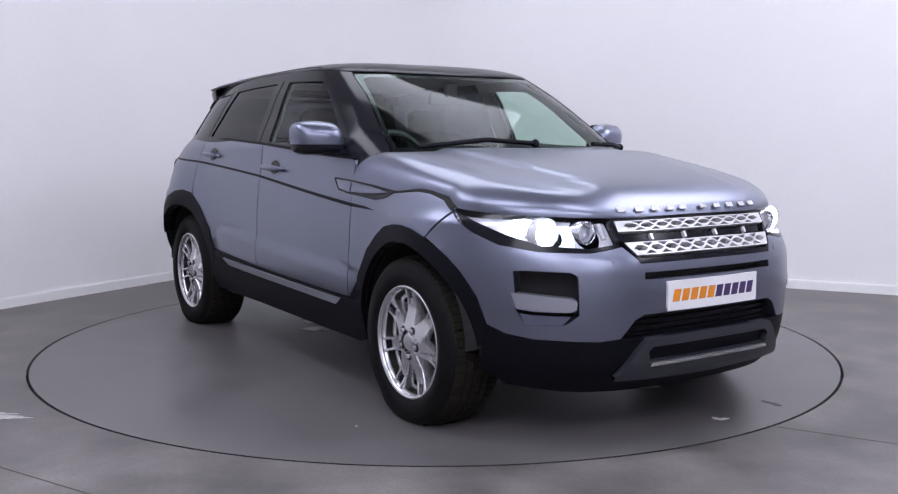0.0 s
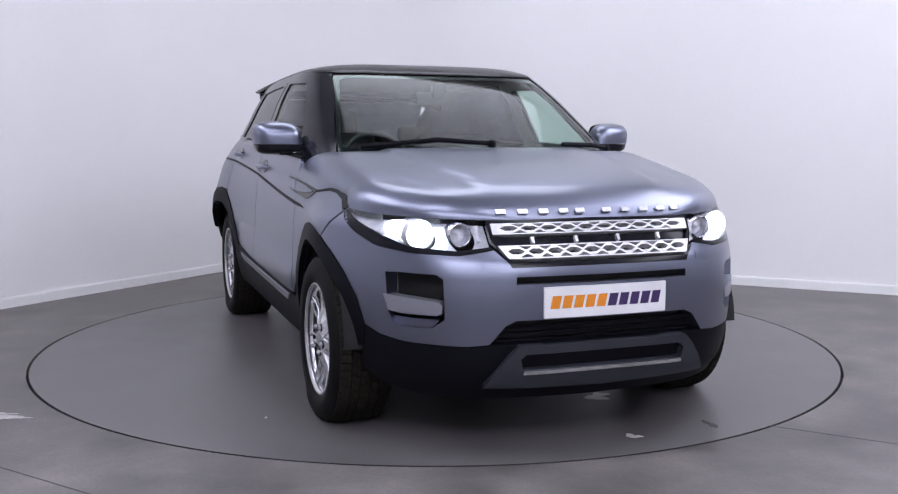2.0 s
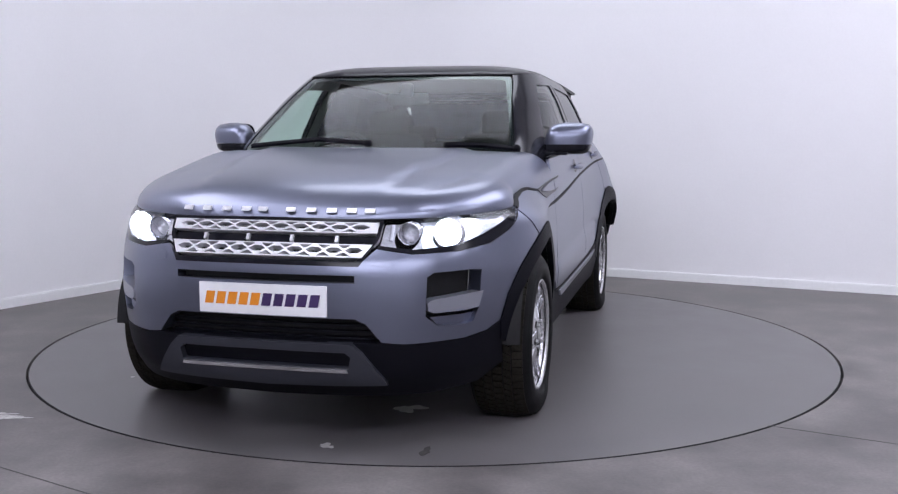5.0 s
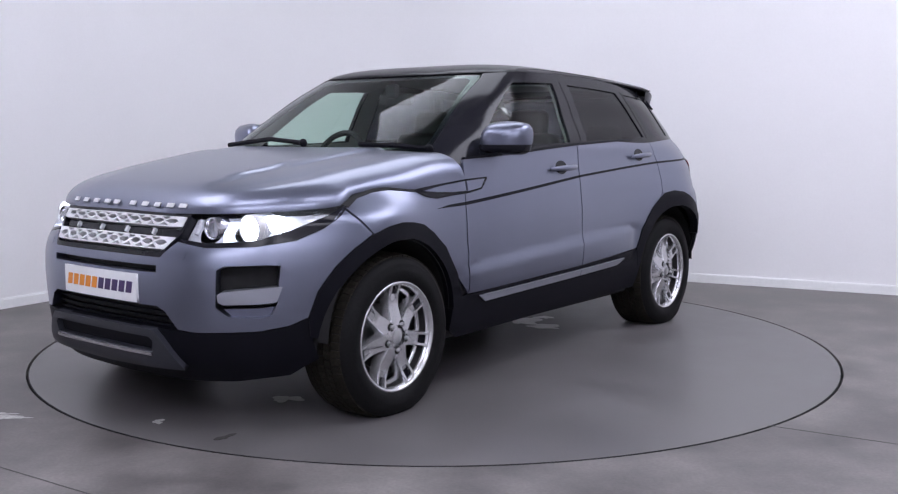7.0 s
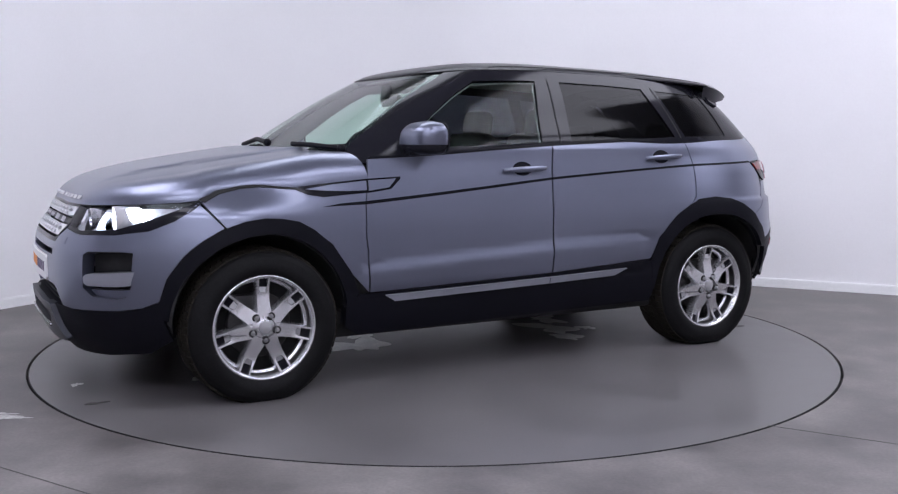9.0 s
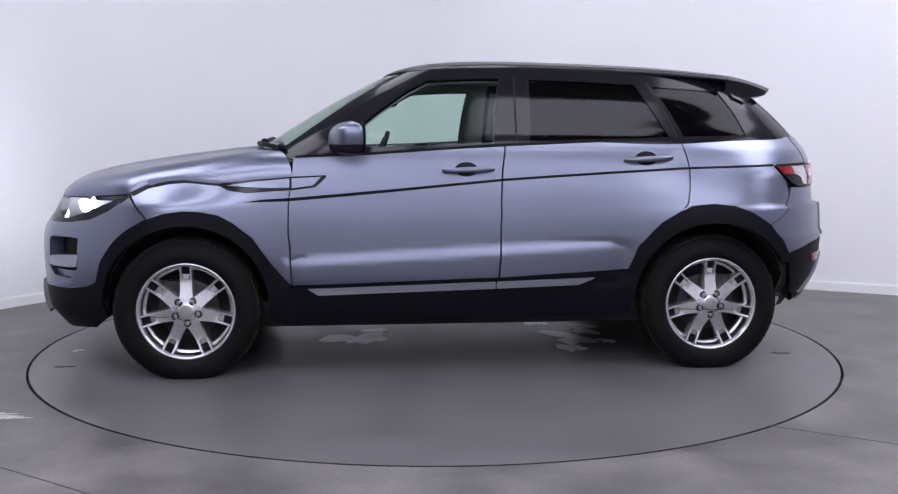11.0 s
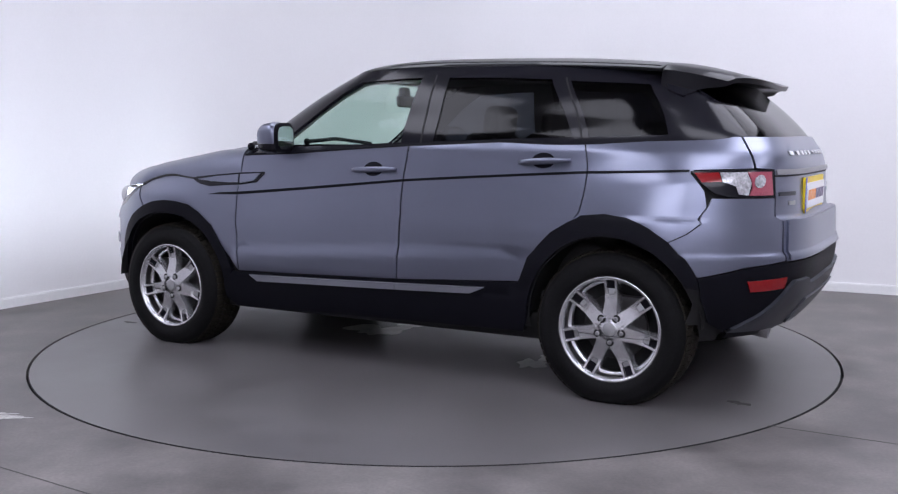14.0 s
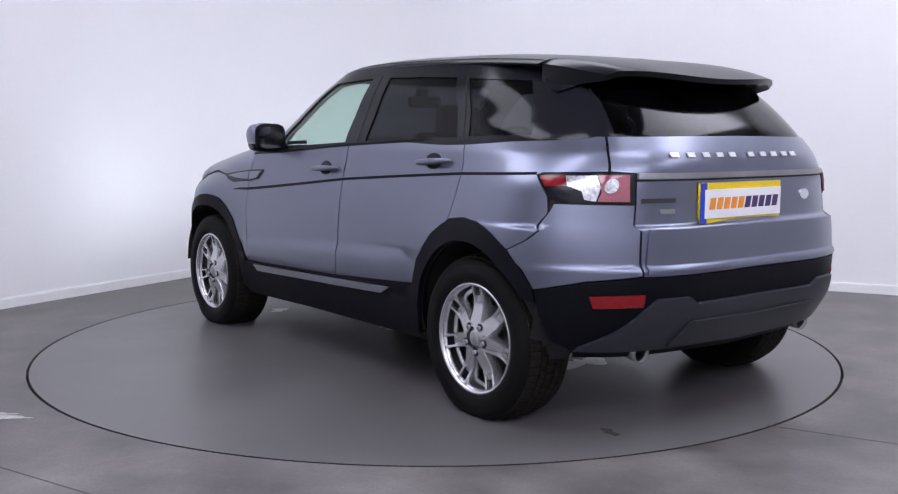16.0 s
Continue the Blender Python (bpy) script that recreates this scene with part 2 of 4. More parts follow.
def skin(name, loops, fmap, mat, parent, su=0.02, sv=0.02, off=0.0, rim=0.016, label="", centre=(0, 0, 0.7)):
    """A panel of the skin: the region inside the loops of (u, v), laid onto fmap, with turned-in edges."""
    from mathutils.geometry import delaunay_2d_cdt
    loops = [resample(l, su, sv) for l in loops]
    pts, edges = [], []
    for l in loops:
        n0 = len(pts)
        pts += l
        edges += [(n0 + k, n0 + (k + 1) % len(l)) for k in range(len(l))]
    border = np.array(pts)
    lo, hi = border.min(0), border.max(0)
    gu, gv = np.meshgrid(np.arange(lo[0] + su / 2, hi[0], su), np.arange(lo[1] + sv / 2, hi[1], sv))
    gu, gv = gu.ravel(), gv.ravel()
    keep = inside_loops(gu, gv, loops)
    gu, gv = gu[keep], gv[keep]
    if len(gu):
        far = np.ones(len(gu), bool)
        for bu, bv in border:
            far &= ((gu - bu) / su) ** 2 + ((gv - bv) / sv) ** 2 > 0.3
        pts = pts + list(zip(gu[far].tolist(), gv[far].tolist()))
    scale = su / sv
    vs, _, fs, *_ = delaunay_2d_cdt([Vector((a, b * scale)) for a, b in pts], edges, [], 0, 1e-7)
    uv = np.array([(a.x, a.y / scale) for a in vs])
    tri = np.array([tuple(f) for f in fs])
    e1, e2 = uv[tri[:, 1]] - uv[tri[:, 0]], uv[tri[:, 2]] - uv[tri[:, 0]]
    tri = tri[np.abs(e1[:, 0] * e2[:, 1] - e1[:, 1] * e2[:, 0]) > 0.002 * su * sv]   # no slivers along straight edges
    mid = uv[tri].mean(1)
    tri = tri[inside_loops(mid[:, 0], mid[:, 1], loops)]
    pos, nor = [], []
    for a, b in uv:
        p = np.array(fmap(a, b))
        e = 1e-4
        n = np.cross(np.array(fmap(a + e, b)) - np.array(fmap(a - e, b)), np.array(fmap(a, b + e)) - np.array(fmap(a, b - e)))
        n = n / (np.linalg.norm(n) + 1e-12)
        if n @ (p - np.array(centre)) < 0:
            n = -n
        pos.append(p + n * off)
        nor.append(n)
    faces = []
    for a, b, c in tri.tolist():
        g = np.cross(pos[b] - pos[a], pos[c] - pos[a])
        faces.append((a, b, c) if g @ nor[a] > 0 else (a, c, b))
    if rim:
        count = {}
        for f in faces:
            for a, b in zip(f, f[1:] + f[:1]):
                count[(a, b)] = 1
        rims = [(a, b) for a, b in count if (b, a) not in count]
        twin = {}
        for a, b in rims:
            for k in (a, b):
                if k not in twin:
                    twin[k] = (len(pos), len(pos) + 1)
                    pos += [pos[k], pos[k] - nor[k] * rim]
                    nor += [nor[k], nor[k]]
        for a, b in rims:
            out = np.cross(pos[b] - pos[a], nor[a])
            for k, sgn in ((a, 1), (b, 1)):
                for q in twin[k]:
                    nor[q] = out / (np.linalg.norm(out) + 1e-12)
            faces.append((twin[a][0], twin[a][1], twin[b][1], twin[b][0]))
    return obj(name, pos, faces, mat, parent, True, nor, label)


def low(u, z):
    return surf(False, u, z)


def green(u, z):
    return surf(True, u, z)


def side_loop(g, pts, s=1):
    """Points of the skin as loop corners: (x, z), or ("f", y, z) on the front, ("b", y, z) on the back."""
    out = []
    for p in pts:
        if p[0] == "f":
            u, z = phi_y(g, p[1], p[2]), p[2]
        elif p[0] == "b":
            u, z = phi_y(g, p[1], p[2], True), p[2]
        else:
            u, z = phi_x(g, p[0], p[1]), p[1]
        out.append((s * u, z))
    return out


def ring_loop(g, half):
    """A loop symmetric about the car's middle, from its left half; its ends lie on the middle line."""
    left = side_loop(g, half)
    mid = math.pi if half[0][0] == "b" else 0.0
    return left + [(2 * mid - u, z) for u, z in reversed(left) if abs(u - mid) > 1e-6]


def arc(cx, cz, r, a0, a1, n=24):
    return [(cx + r * math.cos(radians(a0 + (a1 - a0) * k / n)), cz + r * math.sin(radians(a0 + (a1 - a0) * k / n))) for k in range(n + 1)]


# ---- the hall ----
RT = 2.228                       # radius of the turntable
CORNER = Vector((-1.27, 4.02))
LEFT_END, RIGHT_END = Vector((-8.69, -8.55)), Vector((9.2, -1.21))
HEIGHT = 4.2


def strip_wall(name, pts, z0, z1, thick, mat, kind="structure", label="", category=""):
    """A wall along a plan line, thickened to its left side."""
    n, vs, fs = len(pts), [], []
    outs = []
    for i in range(n):
        d = (pts[min(i + 1, n - 1)] - pts[max(i - 1, 0)]).normalized()
        outs.append(Vector((-d.y, d.x)))
    for p, o in zip(pts, outs):
        q = p + o * thick
        vs += [(p.x, p.y, z0), (p.x, p.y, z1), (q.x, q.y, z0), (q.x, q.y, z1)]
    for i in range(n - 1):
        a, b = 4 * i, 4 * i + 4
        fs += [(a, b, b + 1, a + 1), (a + 2, a + 3, b + 3, b + 2), (a + 1, b + 1, b + 3, a + 3), (a, a + 2, b + 2, b)]
    fs += [(0, 1, 3, 2), (4 * n - 4, 4 * n - 2, 4 * n - 1, 4 * n - 3)]
    ob = obj(name, vs, fs, mat, None, False)
    for i, f in enumerate(ob.data.polygons):
        f.use_smooth = n > 2 and i < 4 * (n - 1) and i % 4 == 0
    if n > 2:
        ob.data.set_sharp_from_angle(angle=radians(40))
    return tagged(ob, label, category, kind=kind)


def fillet(radius, n=24):
    """The rounded corner between the two walls, from the left wall to the right one."""
    a, b = (LEFT_END - CORNER).normalized(), (RIGHT_END - CORNER).normalized()
    half = a.angle(b) / 2
    c = CORNER + (a + b).normalized() * radius / math.sin(half)
    p, q = CORNER + a * radius / math.tan(half), CORNER + b * radius / math.tan(half)
    a0, a1 = math.atan2(p.y - c.y, p.x - c.x), math.atan2(q.y - c.y, q.x - c.x)
    if a0 < a1:
        a0 += 2 * math.pi
    return [c + radius * Vector((math.cos(a0 + (a1 - a0) * k / n), math.sin(a0 + (a1 - a0) * k / n))) for k in range(n + 1)]


CURVE = fillet(1.4)
BACK_R, BACK_L = Vector((9.2, -8.55)), LEFT_END
strip_wall("wall_left", [LEFT_END, CURVE[0]], 0, HEIGHT, 0.15, WALL)
strip_wall("wall_corner", CURVE, 0, HEIGHT, 0.15, WALL)
strip_wall("wall_right", [CURVE[-1], RIGHT_END], 0, HEIGHT, 0.15, WALL)
strip_wall("wall_side", [RIGHT_END, BACK_R], 0, HEIGHT, 0.15, WALL)
strip_wall("wall_back", [BACK_R, BACK_L], 0, HEIGHT, 0.15, WALL)


def baseboard(name, pts):
    ins = []
    for i in range(len(pts)):
        d = (pts[min(i + 1, len(pts) - 1)] - pts[max(i - 1, 0)]).normalized()
        ins.append(pts[i] - Vector((-d.y, d.x)) * 0.018)
    ob = strip_wall(name, ins, 0, 0.064, 0.016, TRIM)
    strip_wall("trim", [p + (q - p) * 0.3 for p, q in zip(ins, pts)], 0.064, 0.072, 0.011, TRIM)
    return ob


baseboard("baseboard", [LEFT_END, CURVE[0]])
baseboard("baseboard", CURVE)
baseboard("baseboard", [CURVE[-1], RIGHT_END])


def make_floor():
    n, vs, fs = 160, [], []
    radii = (RT + 0.006, 2.6, 3.4, 5.0, 8.0, 16.0)
    for r in radii:
        vs += [(r * math.cos(2 * math.pi * k / n), r * math.sin(2 * math.pi * k / n), 0) for k in range(n)]
    m = len(vs)
    r = radii[0]
    vs += [(r * math.cos(2 * math.pi * k / n), r * math.sin(2 * math.pi * k / n), -0.05) for k in range(n)]
    for i in range(len(radii) - 1):
        for k in range(n):
            a, b = i * n + k, i * n + (k + 1) % n
            fs.append((a, a + n, b + n, b))
    for k in range(n):
        fs.append((k, (k + 1) % n, m + (k + 1) % n, m + k))
    tagged(obj("floor", vs, fs, FLOOR, None, False), kind="structure")
    vs, fs = lathe([(RT - 0.15, 0), (RT + 0.15, 0)], 96)
    tagged(obj("turntable_pit", [(x, z, -0.05) for x, y, z in vs], fs, DARK, None, False), kind="structure")
    # a joint in the slab on either side
    for a, b in (((1.38, -1.73), (5.2, -3.98)), ((-1.62, -2.20), (-0.2, -3.12))):
        d = Vector(b) - Vector(a)
        bm = box((a[0] + b[0]) / 2, (a[1] + b[1]) / 2, 0.0007, d.length, 0.006, 0.001, turn=Matrix.Rotation(math.atan2(d.y, d.x), 4, "Z"))
        tagged(part("floor_joint", bm, STAIN), kind="structure")


make_floor()
tagged(part("ceiling", box(1.0, -1.3, HEIGHT + 0.06, 18, 16, 0.12), CEIL), kind="structure")


def blot(name, cx, cy, rx, ry, z, mat, parent, seed, rough=0.35, n=40, label=""):
    """A thin patch with a ragged outline."""
    rnd = random.Random(seed)
    ph = [(rnd.uniform(0, 6.28), rnd.uniform(0.3, 1)) for _ in range(8)]
    rim_pts = []
    for k in range(n):
        a = 2 * math.pi * k / n
        w = 1 + rough * sum(c * math.sin((j + 2) * a + p) / (j + 1.5) for j, (p, c) in enumerate(ph))
        rim_pts.append((cx + rx * w * math.cos(a), cy + ry * w * math.sin(a), z))
    vs = [(cx, cy, z)] + rim_pts + [(x, y, z - 0.0015) for x, y, _ in rim_pts]
    fs = [(0, 1 + k, 1 + (k + 1) % n) for k in range(n)] + [(1 + k, 1 + n + k, 1 + n + (k + 1) % n, 1 + (k + 1) % n) for k in range(n)]
    return obj(name, vs, fs, mat, parent, False, label=label)


for i, (x, y, rx, ry) in enumerate(((-1.87, -1.58, 0.07, 0.03), (-1.79, -1.60, 0.05, 0.015), (-1.90, -1.54, 0.07, 0.015))):
    tagged(blot("worn_patch", x, y, rx, ry, 0.0016, WORN, None, 30 + i, 0.7), "pale worn patch scraped through the grey floor paint", "floor patch", "worn floor patches")

turntable = empty("turntable", label="large round turntable painted grey like the floor", category="turntable")


def make_turntable():
    n, vs, fs = 160, [(0, 0, 0)], []
    for r, z in ((0.7, 0), (1.4, 0), (RT - 0.009, 0), (RT - 0.006, -0.003), (RT - 0.006, -0.045)):
        vs += [(r * math.cos(2 * math.pi * k / n), r * math.sin(2 * math.pi * k / n), z) for k in range(n)]
    fs = [(0, 1 + k, 1 + (k + 1) % n) for k in range(n)]
    for i in range(2):
        for k in range(n):
            a, b = 1 + i * n + k, 1 + i * n + (k + 1) % n
            fs.append((a, a + n, b + n, b))
    obj("disc", vs[:1 + 3 * n], fs, DISC, turntable, False)
    # edge wall coloured black so the gap's shade reads as a dark ring
    vs, fs = lathe([(RT - .009, 0), (RT - .006, -.003), (RT - .006, -.045)], n)
    obj("edge_wall", [(x, z, y) for x, y, z in vs], fs, DARK, turntable, False, label="edge wall of the disc, the gap's shade painted black")
    # pale patches; the bright wall's shine on them is put into the colour
    spots = ((0.47, -0.08, 0.15, 0.17, 3), (0.36, -0.30, 0.07, 0.07, 4), (-0.80, 0.02, 0.12, 0.15, 5), (-0.94, -0.26, 0.10, 0.12, 6),
             (-0.74, 0.29, 0.07, 0.10, 7), (-0.69, -0.46, 0.05, 0.09, 8), (1.45, 0.26, 0.05, 0.06, 9), (-1.00, 0.12, 0.05, 0.05, 10),
             (1.256, -1.235, 0.008, 0.006, 11), (2.03, 0.1, 0.02, 0.03, 14))
    for x, y, rx, ry, s in spots:
        blot("shine_patch", x, y, rx, ry, 0.0016, PALE, turntable, s, 0.75, label="pale patch on the disc with its shine painted in")
    blot("stain", -1.87, 0.54, 0.05, 0.022, 0.0016, STAIN, turntable, 12, 0.6)
    blot("stain", 2.0, 0.49, 0.04, 0.02, 0.0016, STAIN, turntable, 13, 0.6)


make_turntable()


def make_ceiling_light(x, y, sx, sy, shine):
    top = empty("ceiling_light", label="long white ceiling light panel in a slim frame", category="ceiling light", group="ceiling lights")
    top.location = (x, y, HEIGHT - 0.05)
    bm = bmesh.new()
    for k in (-1, 1):
        add_box(bm, k * (sx / 2 + 0.015), 0, 0, 0.03, sy + 0.06, 0.09)
        add_box(bm, 0, k * (sy / 2 + 0.015), 0, sx, 0.03, 0.09)
    part("frame", bm, TRIM, top)
    part("diffuser", box(0, 0, 0, sx, sy, 0.02), shine, top)


# unseen panels; the last two are added to brighten back wall and car flank
for x, y, sx, sy in ((-2.9, -1.2, 1.3, 2.4), (3.6, -0.6, 2.2, 3.0), (-1.4, -3.2, 2.0, 1.0), (1.8, -3.2, 2.0, 1.0), (5.8, -3.4, 1.4, 3.0), (-1.5, -6.9, 3.6, 2.6), (2.7, -6.9, 3.6, 2.2)):
    make_ceiling_light(x, y, sx, sy, PANEL)
make_ceiling_light(0.1, 1.2, 3.2, 2.0, SOFT)

# ---- the car ----
car = empty("car", label="grey-blue metallic five-door compact suv, black roof, headlights on", category="car")
WF, WR, WZ = 1.33, -1.33, 0.337
ARCH_Z = 0.358   # middle of the wheel arches


HOODE = table((.78, .985), (.84, .984), (1.154, .956), (1.352, .973), (1.506, .958), (1.6, .915), (1.7, .905), (2.05, .885))
HOODC = table((.75, 1.14), (1.0, 1.142), (1.3, 1.112), (1.6, 1.070), (1.75, 1.042), (1.9, 1.002), (1.96, .974), (2.01, .937), (2.035, .908), (2.052, .885))


def hood(u, v):
    z = .9
    for _ in range(4):
        x, y, _z = low(u, z)
        z = HOODE(x)
    w = math.sin(max(-1, min(1, v)) * math.pi / 2)
    h = HOODC(x) - z
    yy = y * w
    top = z + h * math.sqrt(max(0, 1 - abs(w) ** (4.5 + 6 * sstep(1.5, .85, x))))
    ridge = .36 + .13 * (2.0 - x)
    top -= .014 * sstep(ridge - .01, ridge + .05, abs(yy)) * sstep(2.0, 1.7, x) * (1 - sstep(.75, .9, abs(w)))
    return x, yy, top


def hood_u(x):
    return phi_x(False, x, HOODE(x))


ROOFE = table((-1.6, 1.482), (-1.34, 1.506), (-.8, 1.534), (-.25, 1.546), (.1, 1.538), (.34, 1.524))
CROWN = table((-1.5, .050), (-1.0, .060), (.4, .060))


def roof(x, v):
    """The roof over the greenhouse: x along the car, v across it."""
    z = ROOFE(x)
    x0, a, _r, b, n, _n = shape_green(z)
    w = max(-1, min(1, v))
    q = abs(w) ** n + (max(0, x - x0) / a) ** n
    return x, b * w, z + CROWN(x) * max(0, 1 - q) ** .75


def roof_front(v):
    x = .3
    for _ in range(4):
        x0, a, _r, b, n, _n = shape_green(ROOFE(x))
        x = x0 + a * max(0, 1 - abs(v) ** n) ** (1 / n)
    return x


def bar_word(name, parent, centres, width, zc, height, back, mat, off, slant=0.0, depth=0.004, label=""):
    """A row of plain raised bars across the front or the back."""
    for yc in centres:
        a, b = yc - width / 2, yc + width / 2
        f = "b" if back else "f"
        pts = [(f, a - slant, zc - height / 2), (f, b - slant, zc - height / 2), (f, b + slant, zc + height / 2), (f, a + slant, zc + height / 2)]
        skin(name, [side_loop(False, pts)], low, mat, parent, 0.02, 0.02, off, depth, label)


# arch lines, front and rear, from the sill forward or back
ARCH_F = [(.868, .46), (.91, .565), (1.002, .70), (1.09, .77), (1.167, .812), (1.25, .828), (1.33, .833), (1.42, .822), (1.50, .795), (1.60, .742), (1.68, .672), (1.745, .58), (1.775, .475)]
ARCH_R = [(-.887, .525), (-.935, .642), (-1.055, .765), (-1.14, .815), (-1.20, .845), (-1.318, .858), (-1.42, .845), (-1.52, .808), (-1.607, .752), (-1.68, .675), (-1.725, .60)]


FOG = [(1.868, .690), (1.91, .694), ("f", .625, .692), ("f", .605, .676), ("f", .600, .53), ("f", .635, .492), (1.935, .484), (1.900, .494), (1.880, .545)]


def make_side(s):
    """Panels of one flank: s is 1 on the left, -1 on the right."""
    L = lambda pts: [side_loop(False, pts, s)]
    skin("front_wing", L([(.818, .46), (.824, .66), (.828, .884), (.812, .984), (1.0, .968), (1.154, .952), (1.352, .969), (1.506, .955), (1.59, .912), (1.50, .797)] + ARCH_F[7:0:-1]), low, PAINT, car)
    door = skin("front_door", L([(.80, 1.088), (.822, .884), (.817, .66), (.811, .46), (-.217, .49), (-.226, .737), (-.236, 1.02), (-.251, 1.148), (.1, 1.128), (.436, 1.105)]), low, PAINT, car)
    rear = skin("rear_door", L([(-.259, 1.149), (-.244, 1.02), (-.234, .737), (-.225, .49)] + ARCH_R[:4] + [(-1.185, .86), (-1.198, .94), (-1.203, 1.029), (-1.188, 1.11), (-1.166, 1.183), (-.7, 1.168)]), low, PAINT, car)
    skin("rear_wing", L([(-1.172, 1.184), (-1.194, 1.11), (-1.209, 1.029), (-1.204, .94), (-1.191, .86), (-1.152, .822)] + ARCH_R[4:9] + [(-1.68, .79), (-1.728, .832), (-1.742, .90), (-1.728, .966), (-1.662, 1.044), (-1.68, 1.056), ("b", .673, 1.062), ("b", .655, 1.195), (-1.6, 1.195)]), low, PAINT, car)
    skin("rear_corner", L([(-1.61, .749), (-1.684, .787), (-1.733, .829), (-1.748, .90), (-1.76, .935), (-1.815, .934), ("b", .606, .932), ("b", .622, .664), (-1.898, .644), (-1.727, .603), (-1.68, .682)]), low, PAINT, car)
    for name, line, hub in (("front_arch_trim", ARCH_F, WF), ("rear_arch_trim", ARCH_R, WR)):
        a0, a1 = (4, 172) if hub > 0 else (150, 8)
        inner = [(hub + .405 * math.cos(radians(a)), ARCH_Z + .405 * math.sin(radians(a))) for a in np.linspace(a0, a1, 26)]
        if hub > 0:
            loop = line + [(1.765, .40)] + inner + [(.93, .40), (.90, .40)]
        else:
            loop = line + [(-1.73, .55)] + inner + [(-.93, .41), (-.90, .41)]
        skin(name, L(loop), low, PLASTIC, car, off=0.006, rim=0.05)
        # the liner in the wheel house
        bm = bmesh.new()
        rows = []
        for k in range(25):
            a = radians(2 + 176 * k / 24)
            rows.append([bm.verts.new((hub + .412 * math.cos(a), s * y, ARCH_Z + .412 * math.sin(a))) for y in (.905, .55)])
        for a, b in zip(rows, rows[1:]):
            bm.faces.new((a[0], b[0], b[1], a[1]))
        bm.faces.new([r[1] for r in rows])
        part("wheel_house", bm, DARK, car)
    # sill with its bright strip
    skin("sill", L([(.93, .40), (.86, .452), (.0, .479), (-.885, .518), (-.93, .41), (-.90, .285), (.86, .255), (.93, .30)]), low, PLASTIC, car, off=.004, rim=.06)
    for a, b in (((.735, .444), (-.203, .470)), ((-.209, .470), (-.71, .485))):
        z0 = -.034
        tip = (.05, .0) if a[0] > .5 else (0.0, .08)
        skin("sill_strip", L([a, (a[0] - tip[0], a[1] + z0), (b[0] + tip[1], b[1] + z0), b]), low, BARPAINT, car, 0.02, 0.008, .014, .012, "satin silver strip")
    # the dark line along the waist and the vent behind the front wheel
    skin("waist_line", L([(1.045, .872), (.95, .886), (.822, .893), (-.25, .986), (-1.196, 1.042), (-1.66, 1.056), (-1.66, 1.046), (-1.196, 1.030), (-.25, .973), (.822, .877)]), low, PLASTIC, car, .02, .006, .0015, .004)
    vent = skin("side_vent", L([(1.17, .958), (1.14, .966), (.987, .982), (.81, .997), (.640, 1.004), (.640, .994), (.692, .946), (.80, .931), (.913, .925), (1.03, .916), (1.105, .928), (1.15, .946)]), low, GLOSS, car, .02, .008, .004, .01)
    skin("bonnet_gap", L([(1.595, .918), (1.511, .952), (1.409, .974), (1.307, .981), (1.205, .969), (1.13, .960), (1.13, .949), (1.205, .957), (1.307, .968), (1.409, .961), (1.505, .940), (1.575, .905)]), low, DARK, car, .02, .006, .003, .006)
    skin("vent_blade", L([(1.12, .952), (.987, .972), (.82, .987), (.82, .943), (.912, .941), (1.02, .944)]), low, PAINT, vent, .02, .008, .010, .010)
    skin("vent_blade", L([(.808, .988), (.665, .995), (.704, .954), (.808, .940)]), low, PAINT, vent, .02, .008, .010, .010)
    # handles
    for door_ob, x0, x1, z0, z1 in ((door, .066, -.200, 1.026, 1.034), (rear, -.864, -1.122, 1.078, 1.090)):
        xm, zm = (x0 + x1) / 2 + .01, (z0 + z1) / 2
        cup = [(xm + .058 * math.cos(a), zm + .002 + .036 * math.sin(a)) for a in np.linspace(0, 2 * math.pi, 20, endpoint=False)]
        skin("handle_cup", L(cup), low, GLOSS, door_ob, .02, .01, .0015, .003)
        bm = bmesh.new()
        rings = []
        for k in range(13):
            f = k / 12
            x = x0 + (x1 - x0) * f
            z = z0 + (z1 - z0) * f
            _, y, _ = low(phi_x(False, x, z), z)
            fat = math.sin(math.pi * min(1, max(0, .04 + .92 * f))) ** .35
            out = .012 + .026 * math.sin(math.pi * f) ** .5
            rings.append([bm.verts.new((x, s * (y + out + .010 * fat * math.cos(a)), z + .0155 * fat * math.sin(a))) for a in np.linspace(0, 2 * math.pi, 10, endpoint=False)])
        for a, b in zip(rings, rings[1:]):
            for k in range(10):
                bm.faces.new((a[k], a[(k + 1) % 10], b[(k + 1) % 10], b[k]))
        bm.faces.new(rings[0]), bm.faces.new(rings[-1])
        bmesh.ops.recalc_face_normals(bm, faces=bm.faces)
        part("door_handle", bm, PAINT, door_ob, auto=60)
    # greenhouse
    G = lambda pts: side_loop(True, pts, s)
    fw = G([(.60, 1.138), (.50, 1.225), (.38, 1.32), (.24, 1.42), (.13, 1.480), (-.15, 1.490), (-.243, 1.490), (-.200, 1.166), (.2, 1.148)])
    rw = G([(-.385, 1.172), (-.398, 1.488), (-.7, 1.478), (-.955, 1.464), (-1.112, 1.192)])
